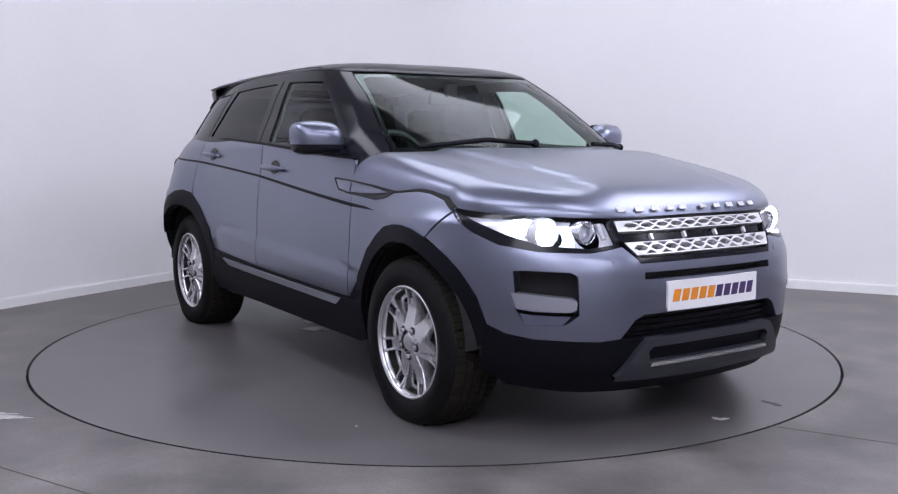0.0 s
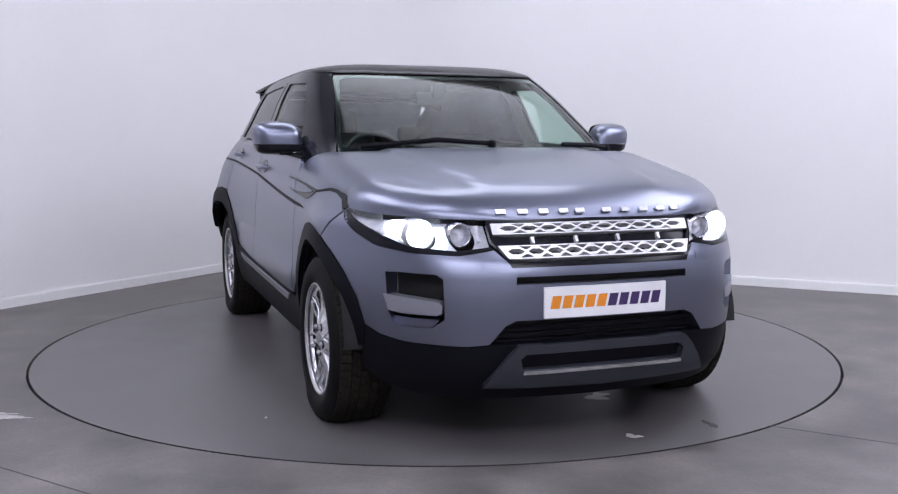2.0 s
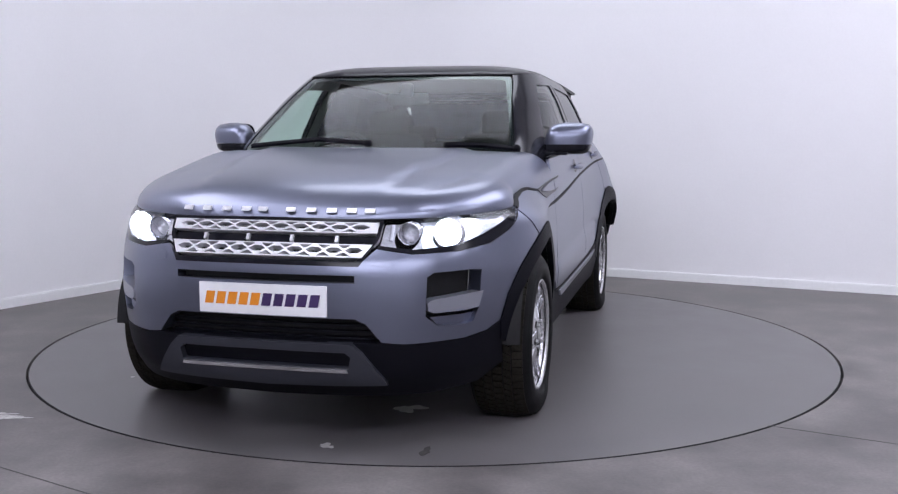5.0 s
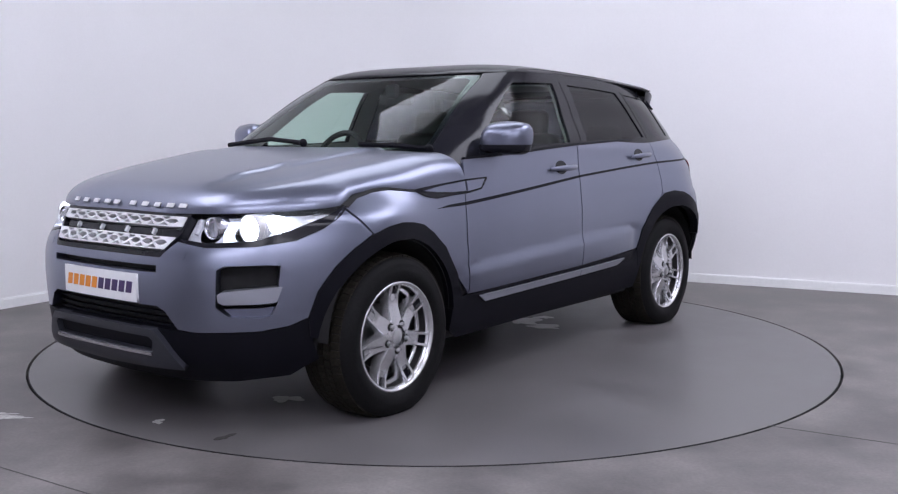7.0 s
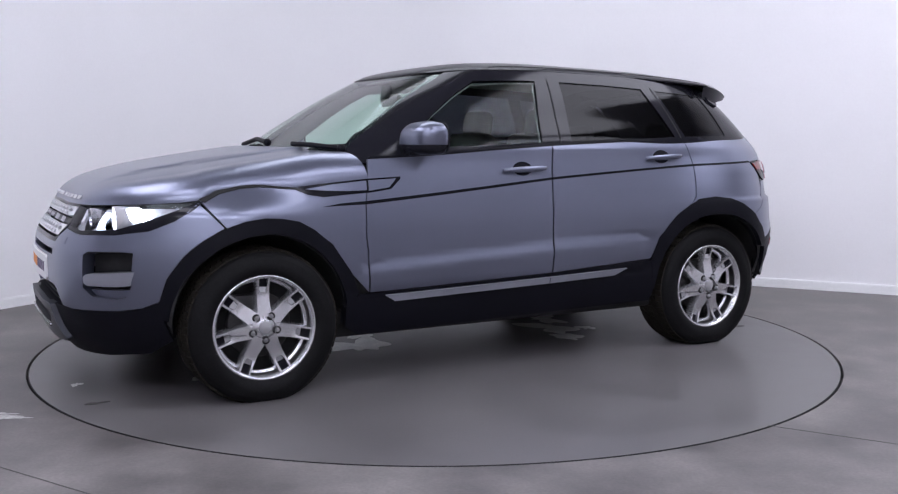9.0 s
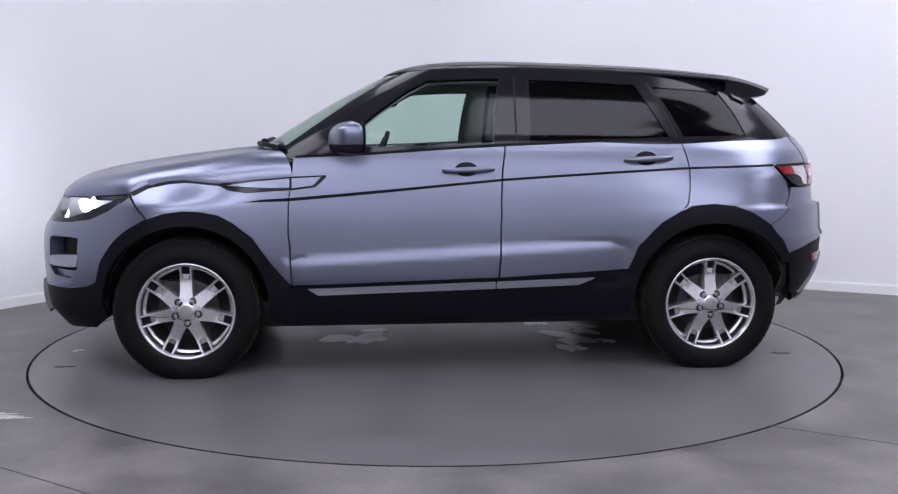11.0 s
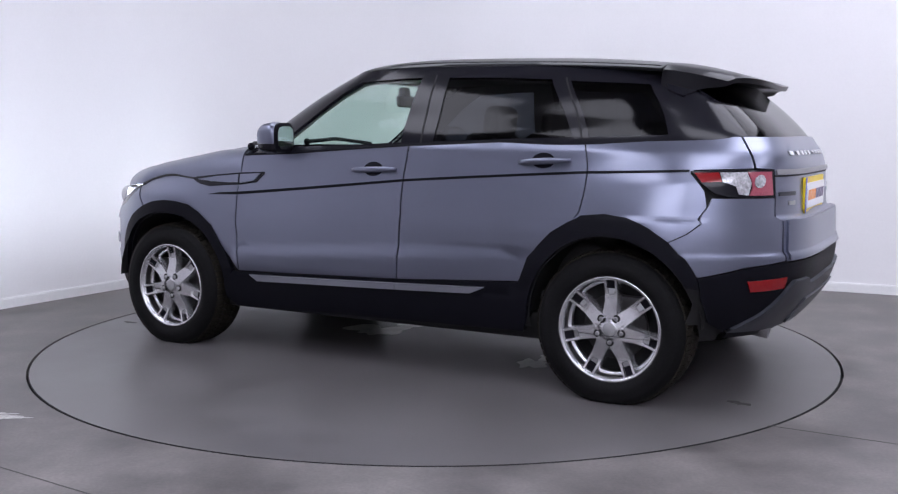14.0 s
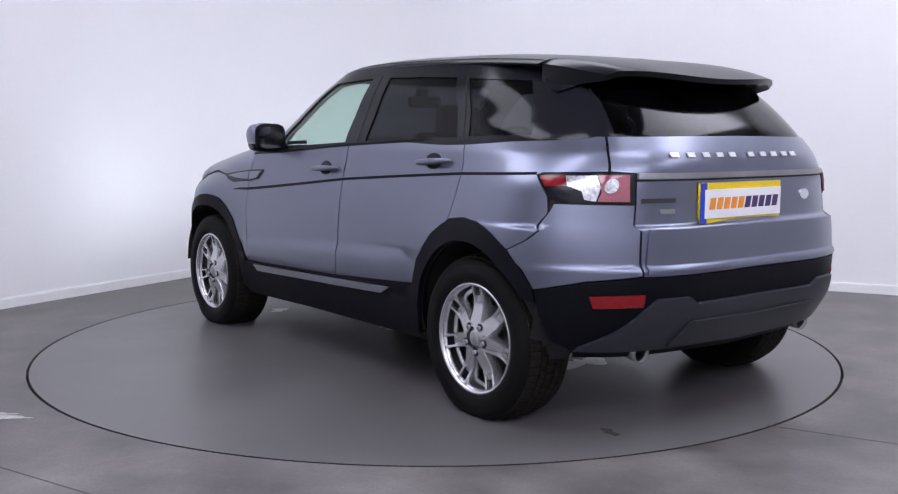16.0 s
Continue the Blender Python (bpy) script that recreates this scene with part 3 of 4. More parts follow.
    qw = G([(-1.052, 1.455), (-1.188, 1.196), (-1.540, 1.204), (-1.420, 1.432)])
    frame = [(.76, 1.06), ("f", .715, 1.11), ("f", .70, 1.16), ("f", .665, 1.28), ("f", .622, 1.40), ("f", .590, 1.50), ("f", .575, 1.526)]
    frame += [(.06, 1.541), (-.25, 1.548), (-.8, 1.534), (-1.34, 1.508), (-1.47, 1.494), (-1.53, 1.465), ("b", .575, 1.33), ("b", .60, 1.17), (-1.3, 1.15), (-.25, 1.12), (.436, 1.075)]
    skin("pillar_frame", [G(frame), fw, rw, qw], green, GLOSS, car, .02, .02, 0, .02)
    skin("pillar_trim", [G([(.70, 1.09)] + frame[1:9] + [(-.37, 1.545), (-.355, 1.13), (.436, 1.09)]), fw], green, LINING, car, .04, .04, -.034, 0, "pale inner pillar trim")
    skin("front_side_window", [fw], green, CLEAR, car, .03, .03, -.006, 0)
    skin("rear_side_window", [rw], green, PRIVACY, car, .03, .03, -.006, 0)
    skin("quarter_window", [qw], green, PRIVACY, car, .03, .03, -.004, 0)
    for line in ([(-.318, 1.50), (-.312, 1.16)], [(-1.02, 1.472), (-1.150, 1.19)]):
        (xa, za), (xb, zb) = line
        skin("door_seal", [G([(xa, za), (xb, zb), (xb - .009, zb), (xa - .009, za)])], green, DARK, car, .02, .02, .001, .002)
    skin("belt_trim", L([(.79, 1.089), (.436, 1.103), (.1, 1.126), (-.25, 1.147), (-.7, 1.166), (-1.17, 1.183), (-1.6, 1.1945), (-1.6, 1.205), (-1.17, 1.195), (-.7, 1.178), (-.25, 1.160), (.1, 1.139), (.436, 1.116), (.79, 1.10)]), low, PLASTIC, car, .02, .01, .003, .02)
    # tail lamp
    lamp = skin("tail_lamp", L([(-1.665, 1.048), (-1.80, 1.052), ("b", .600, 1.053), ("b", .606, .938), (-1.822, .938), (-1.765, .957), (-1.712, 1.000)]), low, GLOSS, car, .02, .02, .004, .01, "black tail lamp with red and clear lenses")
    skin("red_lens", L([(-1.680, 1.040), (-1.772, 1.042), (-1.789, 1.003), (-1.714, 1.001)]), low, RED, lamp, .02, .01, .008, .004)
    skin("clear_lens", L([(-1.776, 1.042), (-1.872, 1.044), (-1.892, 1.00), (-1.885, .946), (-1.852, .952), (-1.840, .985), (-1.808, .998), (-1.792, 1.003)]), low, TAILCLEAR, lamp, .02, .01, .008, .004)
    skin("round_lamp", L([(-1.874, 1.044), ("b", .618, 1.045), ("b", .622, .945), (-1.888, .945), (-1.896, .98), (-1.890, 1.01)]), low, PINKLENS, lamp, .02, .01, .011, .006)
    disc = [(-1.917 + .017 * math.cos(a), 1.004 + .027 * math.sin(a)) for a in np.linspace(0, 2 * math.pi, 20, endpoint=False)]
    skin("lamp_ring", L(disc), low, TAILCLEAR, lamp, .02, .01, .016, .008)
    skin("rear_reflector", L([(-1.905, .585), ("b", .607, .593), ("b", .604, .543), (-1.912, .538)]), low, RED, car, .02, .02, .008, .01)
    # front: headlamp and fog lamp opening
    port = lambda yc, r: [("f", yc + r * math.cos(a), .832 + r * math.sin(a)) for a in np.linspace(0, 2 * math.pi, 18, endpoint=False)]
    body = skin("headlamp", L([(1.575, .915), (1.7, .901), (1.9, .893), ("f", .437, .882), ("f", .428, .785), ("f", .55, .765), (1.93, .768), (1.805, .787), (1.70, .832), (1.62, .880)]) + L(port(.655, .056)) + L(port(.525, .046)), low, CLEARLENS, car, .02, .012, -.042, 0)
    lens = skin("lens", L([(1.60, .912), (1.7, .900), (1.9, .892), ("f", .437, .880), ("f", .432, .792), ("f", .55, .776), (1.92, .788), (1.82, .822), (1.72, .862), (1.63, .895)]), low, LENS, body, .02, .012, .001, 0)
    lens.visible_shadow = False
    skin("lamp_surround", L([(1.575, .912), (1.62, .878), (1.70, .830), (1.805, .785), (1.93, .766), ("f", .55, .763), ("f", .428, .783), ("f", .432, .792), ("f", .55, .777), (1.92, .789), (1.82, .823), (1.72, .863), (1.63, .896), (1.60, .909)]), low, GLOSS, body, .02, .006, .0, .05)
    # projector and low-beam tube
    for cx, cy, r, ring in ((1.985, .525, .040, True), (1.905, .655, .052, False)):
        vs, fs = lathe([(r, -.07), (r, .034), (r * 1.10, .038), (r * 1.10, -.07)], 28)
        m = pose(cx - .02, s * cy, .832, 0, 0, -90) @ pose(0, 0, 0, -2)
        obj("lamp_tube", [m @ Vector(v) for v in vs], fs, CHROME if ring else MESH, body)
        vs, fs = lathe([(0.0, .02 if ring else -.018), (r * .55, .012 if ring else -.020), (r * .98, -.012 if ring else -.026)], 28)
        obj("projector_lens" if ring else "low_beam", [m @ Vector(v) for v in vs], fs, CLEARLENS if ring else BEAM, body)
    # reflector patch glows by itself to imitate being lit by the low beam
    skin("lit_bowl", L([("f", .578, .872), ("f", .69, .872), ("f", .725, .852), ("f", .705, .812), ("f", .64, .783), ("f", .585, .792), ("f", .572, .83)]) + L(port(.655, .046)), low, LIT, body, .02, .01, -.034, 0)
    # added glowing ellipsoid that imitates the glare of the lit lens
    bm = bmesh.new()
    bmesh.ops.create_uvsphere(bm, u_segments=20, v_segments=10, radius=1, matrix=pose(1.845, s * .715, .850, 0, 0, s * 48) @ Matrix.Diagonal((.014, .066, .032, 1)))
    part("bright_lens_fill", bm, HALO, body)
    bm = tube([(2.025 - .03 * k, s * .462, .805 + .056 * k) for k in (0, .5, 1)], .009)
    part("bright_lens_fill", bm, CLEARLENS, body)
    fog = skin("fog_recess", L(FOG), low, DARK, car, .02, .02, -.075, 0)
    # bar coloured paler than the body to paint in light from above
    skin("fog_bar", L([(1.866, .607), (1.93, .603), ("f", .622, .592), ("f", .607, .580), ("f", .609, .550), ("f", .625, .541), (1.935, .541), (1.884, .547)]), low, BARPAINT, fog, .02, .01, .004, .05, "bar with the light from above painted in as silver-grey")
    skin("fog_scoop", L([(1.888, .524), (1.93, .520), ("f", .620, .520), ("f", .645, .486), (1.935, .478), (1.894, .488)]), low, PAINT, fog, .02, .01, -.022, .03)
    skin("washer_cap", L([("f", .488, .744), ("f", .424, .748), ("f", .420, .722), ("f", .484, .714)]), low, PAINT, car, .02, .01, .002, .004)


def make_front():
    bumper_left = [("f", 0, .722), ("f", .37, .722), ("f", .425, .780), ("f", .55, .760), (1.93, .764), (1.805, .783), (1.70, .828), (1.60, .905), (1.51, .797), (1.60, .745), (1.682, .674), (1.747, .58), (1.777, .478),
                   (1.84, .448), (1.93, .432), ("f", .53, .428), ("f", .455, .436), ("f", .40, .505), ("f", .36, .524), ("f", 0, .524)]
    fogs = [side_loop(False, FOG, s) for s in (1, -1)]
    slot = ring_loop(False, [("f", 0, .684), ("f", .36, .686), ("f", .36, .658), ("f", 0, .656)])
    skin("front_bumper", [ring_loop(False, bumper_left), *fogs, slot], low, PAINT, car, .02, .015, 0, .07)
    skin("bumper_slot", [ring_loop(False, [("f", 0, .69), ("f", .37, .692), ("f", .37, .65), ("f", 0, .65)])], low, DARK, car, .02, .02, -.05, 0)
    skin("lower_grille", [ring_loop(False, [("f", 0, .55), ("f", .40, .54), ("f", .50, .42), ("f", 0, .40)])], low, DARK, car, .02, .02, -.06, 0)
    for z in (.445, .470, .495):
        skin("grille_slat", [ring_loop(False, [("f", 0, z), ("f", .42, z), ("f", .42, z - .008), ("f", 0, z - .008)])], low, PLASTIC, car, .03, .02, -.035, .02)
    skin("lower_bumper", [ring_loop(False, [("f", 0, .435), ("f", .455, .432), ("f", .53, .424), (1.93, .428), (1.84, .444), (1.777, .474), (1.76, .40), (1.72, .30), (1.80, .235), (1.95, .215), ("f", 0, .20)])], low, PLASTIC, car, .02, .02, 0, .06)
    skin("skid_plate", [ring_loop(False, [("f", 0, .434), ("f", .35, .433), ("f", .385, .40), ("f", .465, .285), ("f", 0, .272)]),
                        ring_loop(False, [("f", 0, .402), ("f", .325, .402), ("f", .345, .385), ("f", .335, .345), ("f", 0, .345)])], low, SATIN, car, .02, .012, .026, .04, "satin grey skid plate")
    skin("skid_blade", [ring_loop(False, [("f", 0, .343), ("f", .33, .343), ("f", .335, .331), ("f", 0, .331)])], low, SILVER, car, .02, .01, .034, .03)
    # main grille
    grille = skin("grille", [ring_loop(False, [("f", 0, .888), ("f", .432, .884), ("f", .425, .82), ("f", .37, .715), ("f", 0, .712)])], low, DARK, car, .02, .02, -.04, 0, "black grille with two silver mesh bars")
    skin("grille_surround", [ring_loop(False, [("f", 0, .888), ("f", .434, .884), ("f", .428, .815), ("f", .372, .718), ("f", 0, .718)]),
                             ring_loop(False, [("f", 0, .878), ("f", .422, .875), ("f", .414, .82), ("f", .362, .737), ("f", 0, .737)])], low, GLOSS, grille, .02, .01, .001, .04)
    for zt, zb, w in ((.874, .834, .418), (.796, .748, .408)):
        holes, n, high = [], 10, zt - zb
        wb = w if zt > .85 else w - .03
        pitch = (2 * w - .05) / n
        zm = (zt + zb) / 2
        for i in range(n):
            yc = -w + .025 + pitch * (i + .5)
            if abs(yc) + pitch * .45 < w - .012:
                holes.append(side_loop(False, [("f", yc + pitch * .44 * a, zm + .001 + high * .20 * b) for a, b in ((-1, 0), (-.45, 1), (.45, 1), (1, 0), (.45, -1), (-.45, -1))]))
            yc += pitch / 2
            if i < n - 1:
                for up in (1, -1):
                    holes.append(side_loop(False, [("f", yc + pitch * .36 * a, zm + up * high * b) for a, b in ((-1, .40), (-.15, .15), (.15, .15), (1, .40))]))
        skin("mesh_bar", [ring_loop(False, [("f", 0, zt), ("f", w, zt - .002), ("f", wb, zb), ("f", 0, zb)]), *holes], low, MESH, grille, .012, .006, .004, .03, "silver honeycomb bar")
    skin("grille_bar", [ring_loop(False, [("f", 0, .828), ("f", .412, .826), ("f", .405, .803), ("f", 0, .803)])], low, GLOSS, grille, .02, .01, -.012, .02)
    for yc in (-.27, -.09, .09, .27):
        skin("grille_stud", [side_loop(False, [("f", yc - .006, .803), ("f", yc + .006, .803), ("f", yc + .006, .825), ("f", yc - .006, .825)])], low, MESH, grille, .02, .02, .002, .02)
    # bonnet
    end = [(hood_u(1.035 - .228 * abs(math.sin(v * math.pi / 2)) ** 2.2), v) for v in np.linspace(-1, 1, 33)]
    loop = [(.012, -1), (.012, 1)] + [(hood_u(x), 1) for x in (1.6, 1.2)] + end[::-1] + [(hood_u(x), -1) for x in (1.2, 1.6)]
    bonnet = skin("bonnet", [loop], hood, PAINT, car, .016, .04, 0, .012, centre=(1.2, 0, .5))
    centres = [-.372, -.287, -.203, -.119, -.050, .066, .150, .232, .310, .378]
    bar_word("bonnet_mark", car, centres, .038, .912, .016, False, MESH, .010, label="silver raised bar")
    # plate
    plate = skin("number_plate", [ring_loop(False, [("f", 0, .645), ("f", .258, .645), ("f", .258, .530), ("f", 0, .530)])], lambda u, z: (2.178 - .12 * (low(u, z)[1]) ** 2, low(u, z)[1], z), WHITE, car, .02, .02, 0, .012, "white plate with orange and purple bars")
    n = 10
    for i in range(n):
        yc = -.212 + .424 * i / (n - 1)
        wd = .036
        skin("print_bar", [side_loop(False, [("f", yc - wd / 2 - .005, .565), ("f", yc + wd / 2 - .005, .565), ("f", yc + wd / 2 + .005, .612), ("f", yc - wd / 2 + .005, .612)])],
             lambda u, z: (2.1795 - .12 * (low(u, z)[1]) ** 2, low(u, z)[1], z), ORANGE if i < 5 else PURPLE, plate, .02, .02, 0, .001)
    # cowl, windscreen, wipers
    skin("cowl", [ring_loop(True, [("f", 0, 1.135), ("f", .55, 1.13), ("f", .72, 1.115), ("f", .77, 1.055), ("f", 0, 1.04)])], green, PLASTIC, car, .03, .02, .002, .02)
    scr = [("f", 0, 1.130), ("f", .55, 1.126), ("f", .705, 1.120), ("f", .695, 1.16), ("f", .66, 1.28), ("f", .617, 1.40), ("f", .585, 1.50), ("f", .570, 1.520), ("f", 0, 1.524)]
    skin("windscreen", [ring_loop(True, scr)], green, CLEAR, car, .03, .03, -.004, 0)
    inner = [("f", 0, 1.150), ("f", .50, 1.145), ("f", .678, 1.148), ("f", .672, 1.20), ("f", .634, 1.31), ("f", .594, 1.41), ("f", .560, 1.490), ("f", .53, 1.503), ("f", 0, 1.508)]
    skin("screen_band", [ring_loop(True, scr), ring_loop(True, inner)], green, GLOSS, car, .03, .02, -.006, 0)
    for pts in ([(.02, 1.150), (-.25, 1.168), (-.62, 1.135)], [(.72, 1.125), (.58, 1.142), (.40, 1.146)]):
        path = []
        for y, z in pts:
            x, yy, _ = green(phi_y(True, y, z), z)
            path.append((x + .028, yy, z + .012))
        mid = [tuple((Vector(a) * (1 - f) + Vector(b) * f)) for a, b in zip(path, path[1:]) for f in (0, .25, .5, .75)] + [path[-1]]
        w = empty_part("wiper", tube(mid, .013, 6), PLASTIC)
        bm = bmesh.new()
        bmesh.ops.create_uvsphere(bm, u_segments=10, v_segments=6, radius=.022, matrix=Matrix.Translation(mid[0]))
        part("pivot", bm, PLASTIC, w)


def empty_part(name, bm, mat):
    return part(name, bm, mat, car)


def make_rear():
    gate = skin("tailgate", [ring_loop(False, [("b", 0, 1.2), ("b", .648, 1.195), ("b", .666, 1.062), ("b", .594, 1.056), ("b", .600, .934), ("b", .615, .660), ("b", 0, .664)])], low, PAINT, car, .02, .015, 0, .016)
    skin("gate_bar", [ring_loop(False, [("b", 0, 1.054), ("b", .592, 1.054), ("b", .592, 1.032), ("b", 0, 1.032)])], low, STEEL, gate, .02, .01, .010, .012, "satin silver strip")
    skin("gate_ledge", [ring_loop(False, [("b", 0, .838), ("b", .590, .838), ("b", .604, .668), ("b", 0, .670)])], low, PAINT, gate, .02, .015, .012, .02)
    skin("gate_seam", [ring_loop(False, [("b", 0, 1.030), ("b", .60, 1.030), ("b", .60, 1.023), ("b", 0, 1.023)])], low, DARK, gate, .02, .01, .002, .002)
    centres = [.445, .362, .278, .192, .110, -.015, -.100, -.178, -.255, -.322]
    bar_word("gate_mark", gate, centres, .040, 1.122, .018, True, MESH, .006, label="silver raised bar")
    flat = lambda d: (lambda u, z: (-2.051 - d - .03 * low(u, z)[1] ** 2, low(u, z)[1], z))
    plate = skin("rear_plate", [side_loop(False, [("b", .345, 1.012), ("b", -.195, 1.012), ("b", -.195, .850), ("b", .345, .850)])], flat(0), YELLOW, car, .03, .03, 0, .012, "yellow plate under a white card with orange and purple bars")
    skin("plate_band", [side_loop(False, [("b", .345, 1.012), ("b", .305, 1.012), ("b", .305, .850), ("b", .345, .850)])], flat(.001), BLUE, plate, .03, .03, 0, .001)
    card = skin("plate_card", [side_loop(False, [("b", .318, .985), ("b", -.190, .985), ("b", -.190, .870), ("b", .318, .870)])], flat(.006), WHITE, plate, .03, .03, 0, .006)
    for i in range(10):
        yc = .275 - .424 * i / 9
        skin("print_bar", [side_loop(False, [("b", yc + .018 + .005, .905), ("b", yc - .018 + .005, .905), ("b", yc - .018 - .005, .952), ("b", yc + .018 - .005, .952)])], flat(.007), ORANGE if i < 5 else PURPLE, card, .03, .03, 0, .0008)
    for k, (z, y0, y1) in enumerate(((.957, .585, .455), (.915, .52, .46))):
        skin("gate_mark", [side_loop(False, [("b", y0, z), ("b", y1, z), ("b", y1, z - .018), ("b", y0, z - .018)])], low, STEEL if k else SATIN, gate, .02, .02, .004, .004)
    oval = [("b", -.385 + .035 * math.cos(a), .945 + .022 * math.sin(a)) for a in np.linspace(0, 2 * math.pi, 20, endpoint=False)]
    skin("oval_badge", [side_loop(False, oval)], low, CHROME, gate, .02, .02, .005, .005)
    skin("rear_bumper", [ring_loop(False, [("b", 0, .660), ("b", .64, .656), (-1.898, .638), (-1.73, .598), (-1.74, .50), (-1.76, .40), (-1.82, .345), ("b", .70, .33), ("b", 0, .30)])], low, PLASTIC, car, .02, .02, .003, .06)
    skin("rear_skid", [ring_loop(False, [("b", 0, .548), ("b", .385, .545), ("b", .435, .575), ("b", .565, .574), ("b", .60, .53), ("b", .655, .44), ("b", .72, .365), ("b", .42, .36), ("b", 0, .35)])], low, SATIN, car, .02, .02, .02, .03, "satin grey skid plate")
    skin("skid_inset", [ring_loop(False, [("b", 0, .475), ("b", .40, .48), ("b", .44, .375), ("b", 0, .36)])], low, SATIN, car, .02, .02, .030, .02)
    for s in (1, -1):
        vs, fs = lathe([(.034, .0), (.040, .012), (.040, -.02), (.037, -.20), (.030, -.20), (.030, .0)], 24)
        m = pose(-1.945, s * .56, .338, 0, 0, 90) @ pose(0, 0, 0, -6)
        ob = obj("exhaust", [m @ Vector(v) for v in vs], fs, STEEL, car)
    # rear window and the spoiler
    skin("rear_window", [ring_loop(True, [("b", 0, 1.185), ("b", .63, 1.185), ("b", .612, 1.25), ("b", .578, 1.36), ("b", .55, 1.47), ("b", 0, 1.50)])], green, PRIVACY, car, .03, .03, .001, .01)

    def blade(u, v):
        # u runs back from the roof, v across
        half = .668 - .10 * u ** 2
        y = v * half
        x = -1.47 - (.40 - .13 * abs(v) ** 3.0) * u
        z0 = ROOFE(-1.47) + .002 + CROWN(-1.47) * max(0, 1 - abs(v) ** 4) ** .6
        z = z0 - (.105 - .05 * v * v) * u ** 1.4
        return x, y, z
    n, mm = 14, 28
    vs, fs = [], []
    for i in range(n + 1):
        for j in range(mm + 1):
            vs.append(blade(i / n, -1 + 2 * j / mm))
    for i in range(n + 1):
        for j in range(mm + 1):
            x, y, z = blade(i / n, -1 + 2 * j / mm)
            thick = .022 + .07 * (1 - i / n) + .035 * max(0, abs(-1 + 2 * j / mm) - .8) / .2 * (1 - i / n)
            vs.append((x + .012, y * .985, z - thick))
    W, T = mm + 1, (n + 1) * (mm + 1)
    for i in range(n):
        for j in range(mm):
            a = i * W + j
            fs += [(a, a + 1, a + W + 1, a + W), (T + a, T + a + W, T + a + W + 1, T + a + 1)]
    for j in range(mm):
        a = n * W + j
        fs += [(a, a + 1, T + a + 1, T + a)]
    for i in range(n):
        for j, f in ((0, 1), (mm, -1)):
            a = i * W + j
            q = (a, a + W, T + a + W, T + a)
            fs.append(q if f > 0 else q[::-1])
    bm = bmesh.new()
    me = bpy.data.meshes.new("tmp")
    me.from_pydata(vs, [], fs)
    bm.from_mesh(me)
    bpy.data.meshes.remove(me)
    bmesh.ops.recalc_face_normals(bm, faces=bm.faces)
    spoiler = part("spoiler", bm, ROOFBLACK, car, auto=40)
    part("brake_light", box(-1.775, 0, 1.445, .012, .26, .014, .003), PINKLENS, spoiler)
    # side fins below the spoiler
    for s in (1, -1):
        skin("spoiler_fin", [side_loop(True, [(-1.47, 1.47), (-1.50, 1.40), (-1.565, 1.372), ("b", .60, 1.40), ("b", .56, 1.455), (-1.53, 1.47)], s)], green, GLOSS, spoiler, .02, .02, .012, .03)
    # fin aerial on the roof
    bm = bmesh.new()
    bmesh.ops.create_uvsphere(bm, u_segments=16, v_segments=8, radius=1, matrix=Matrix.Translation((-1.38, 0, 1.536)) @ Matrix.Diagonal((.10, .03, .022, 1)))
    part("aerial", bm, GLOSS, car)


def make_roof():
    front = [(roof_front(v), v) for v in [math.sin(radians(k)) for k in range(-90, 91, 6)]]
    skin("roof", [front + [(-1.475, 1), (-1.475, -1)]], roof, ROOFBLACK, car, .05, .05, 0, .02, centre=(-.5, 0, 1.0))
    lined = [(-.35 + (x + .35) * .93, v * .95) for x, v in front]
    skin("headlining", [lined + [(-1.4, .93), (-1.4, -.93)]], roof, LINING, car, .06, .1, .045, 0, centre=(-.5, 0, 3.0))
    for s in (1, -1):
        skin("roof_seam", [[(.0, s * .925), (-1.46, s * .925), (-1.46, s * .938), (.0, s * .938)]], roof, DARK, car, .05, .02, .0012, .002, centre=(-.5, 0, 1.0))


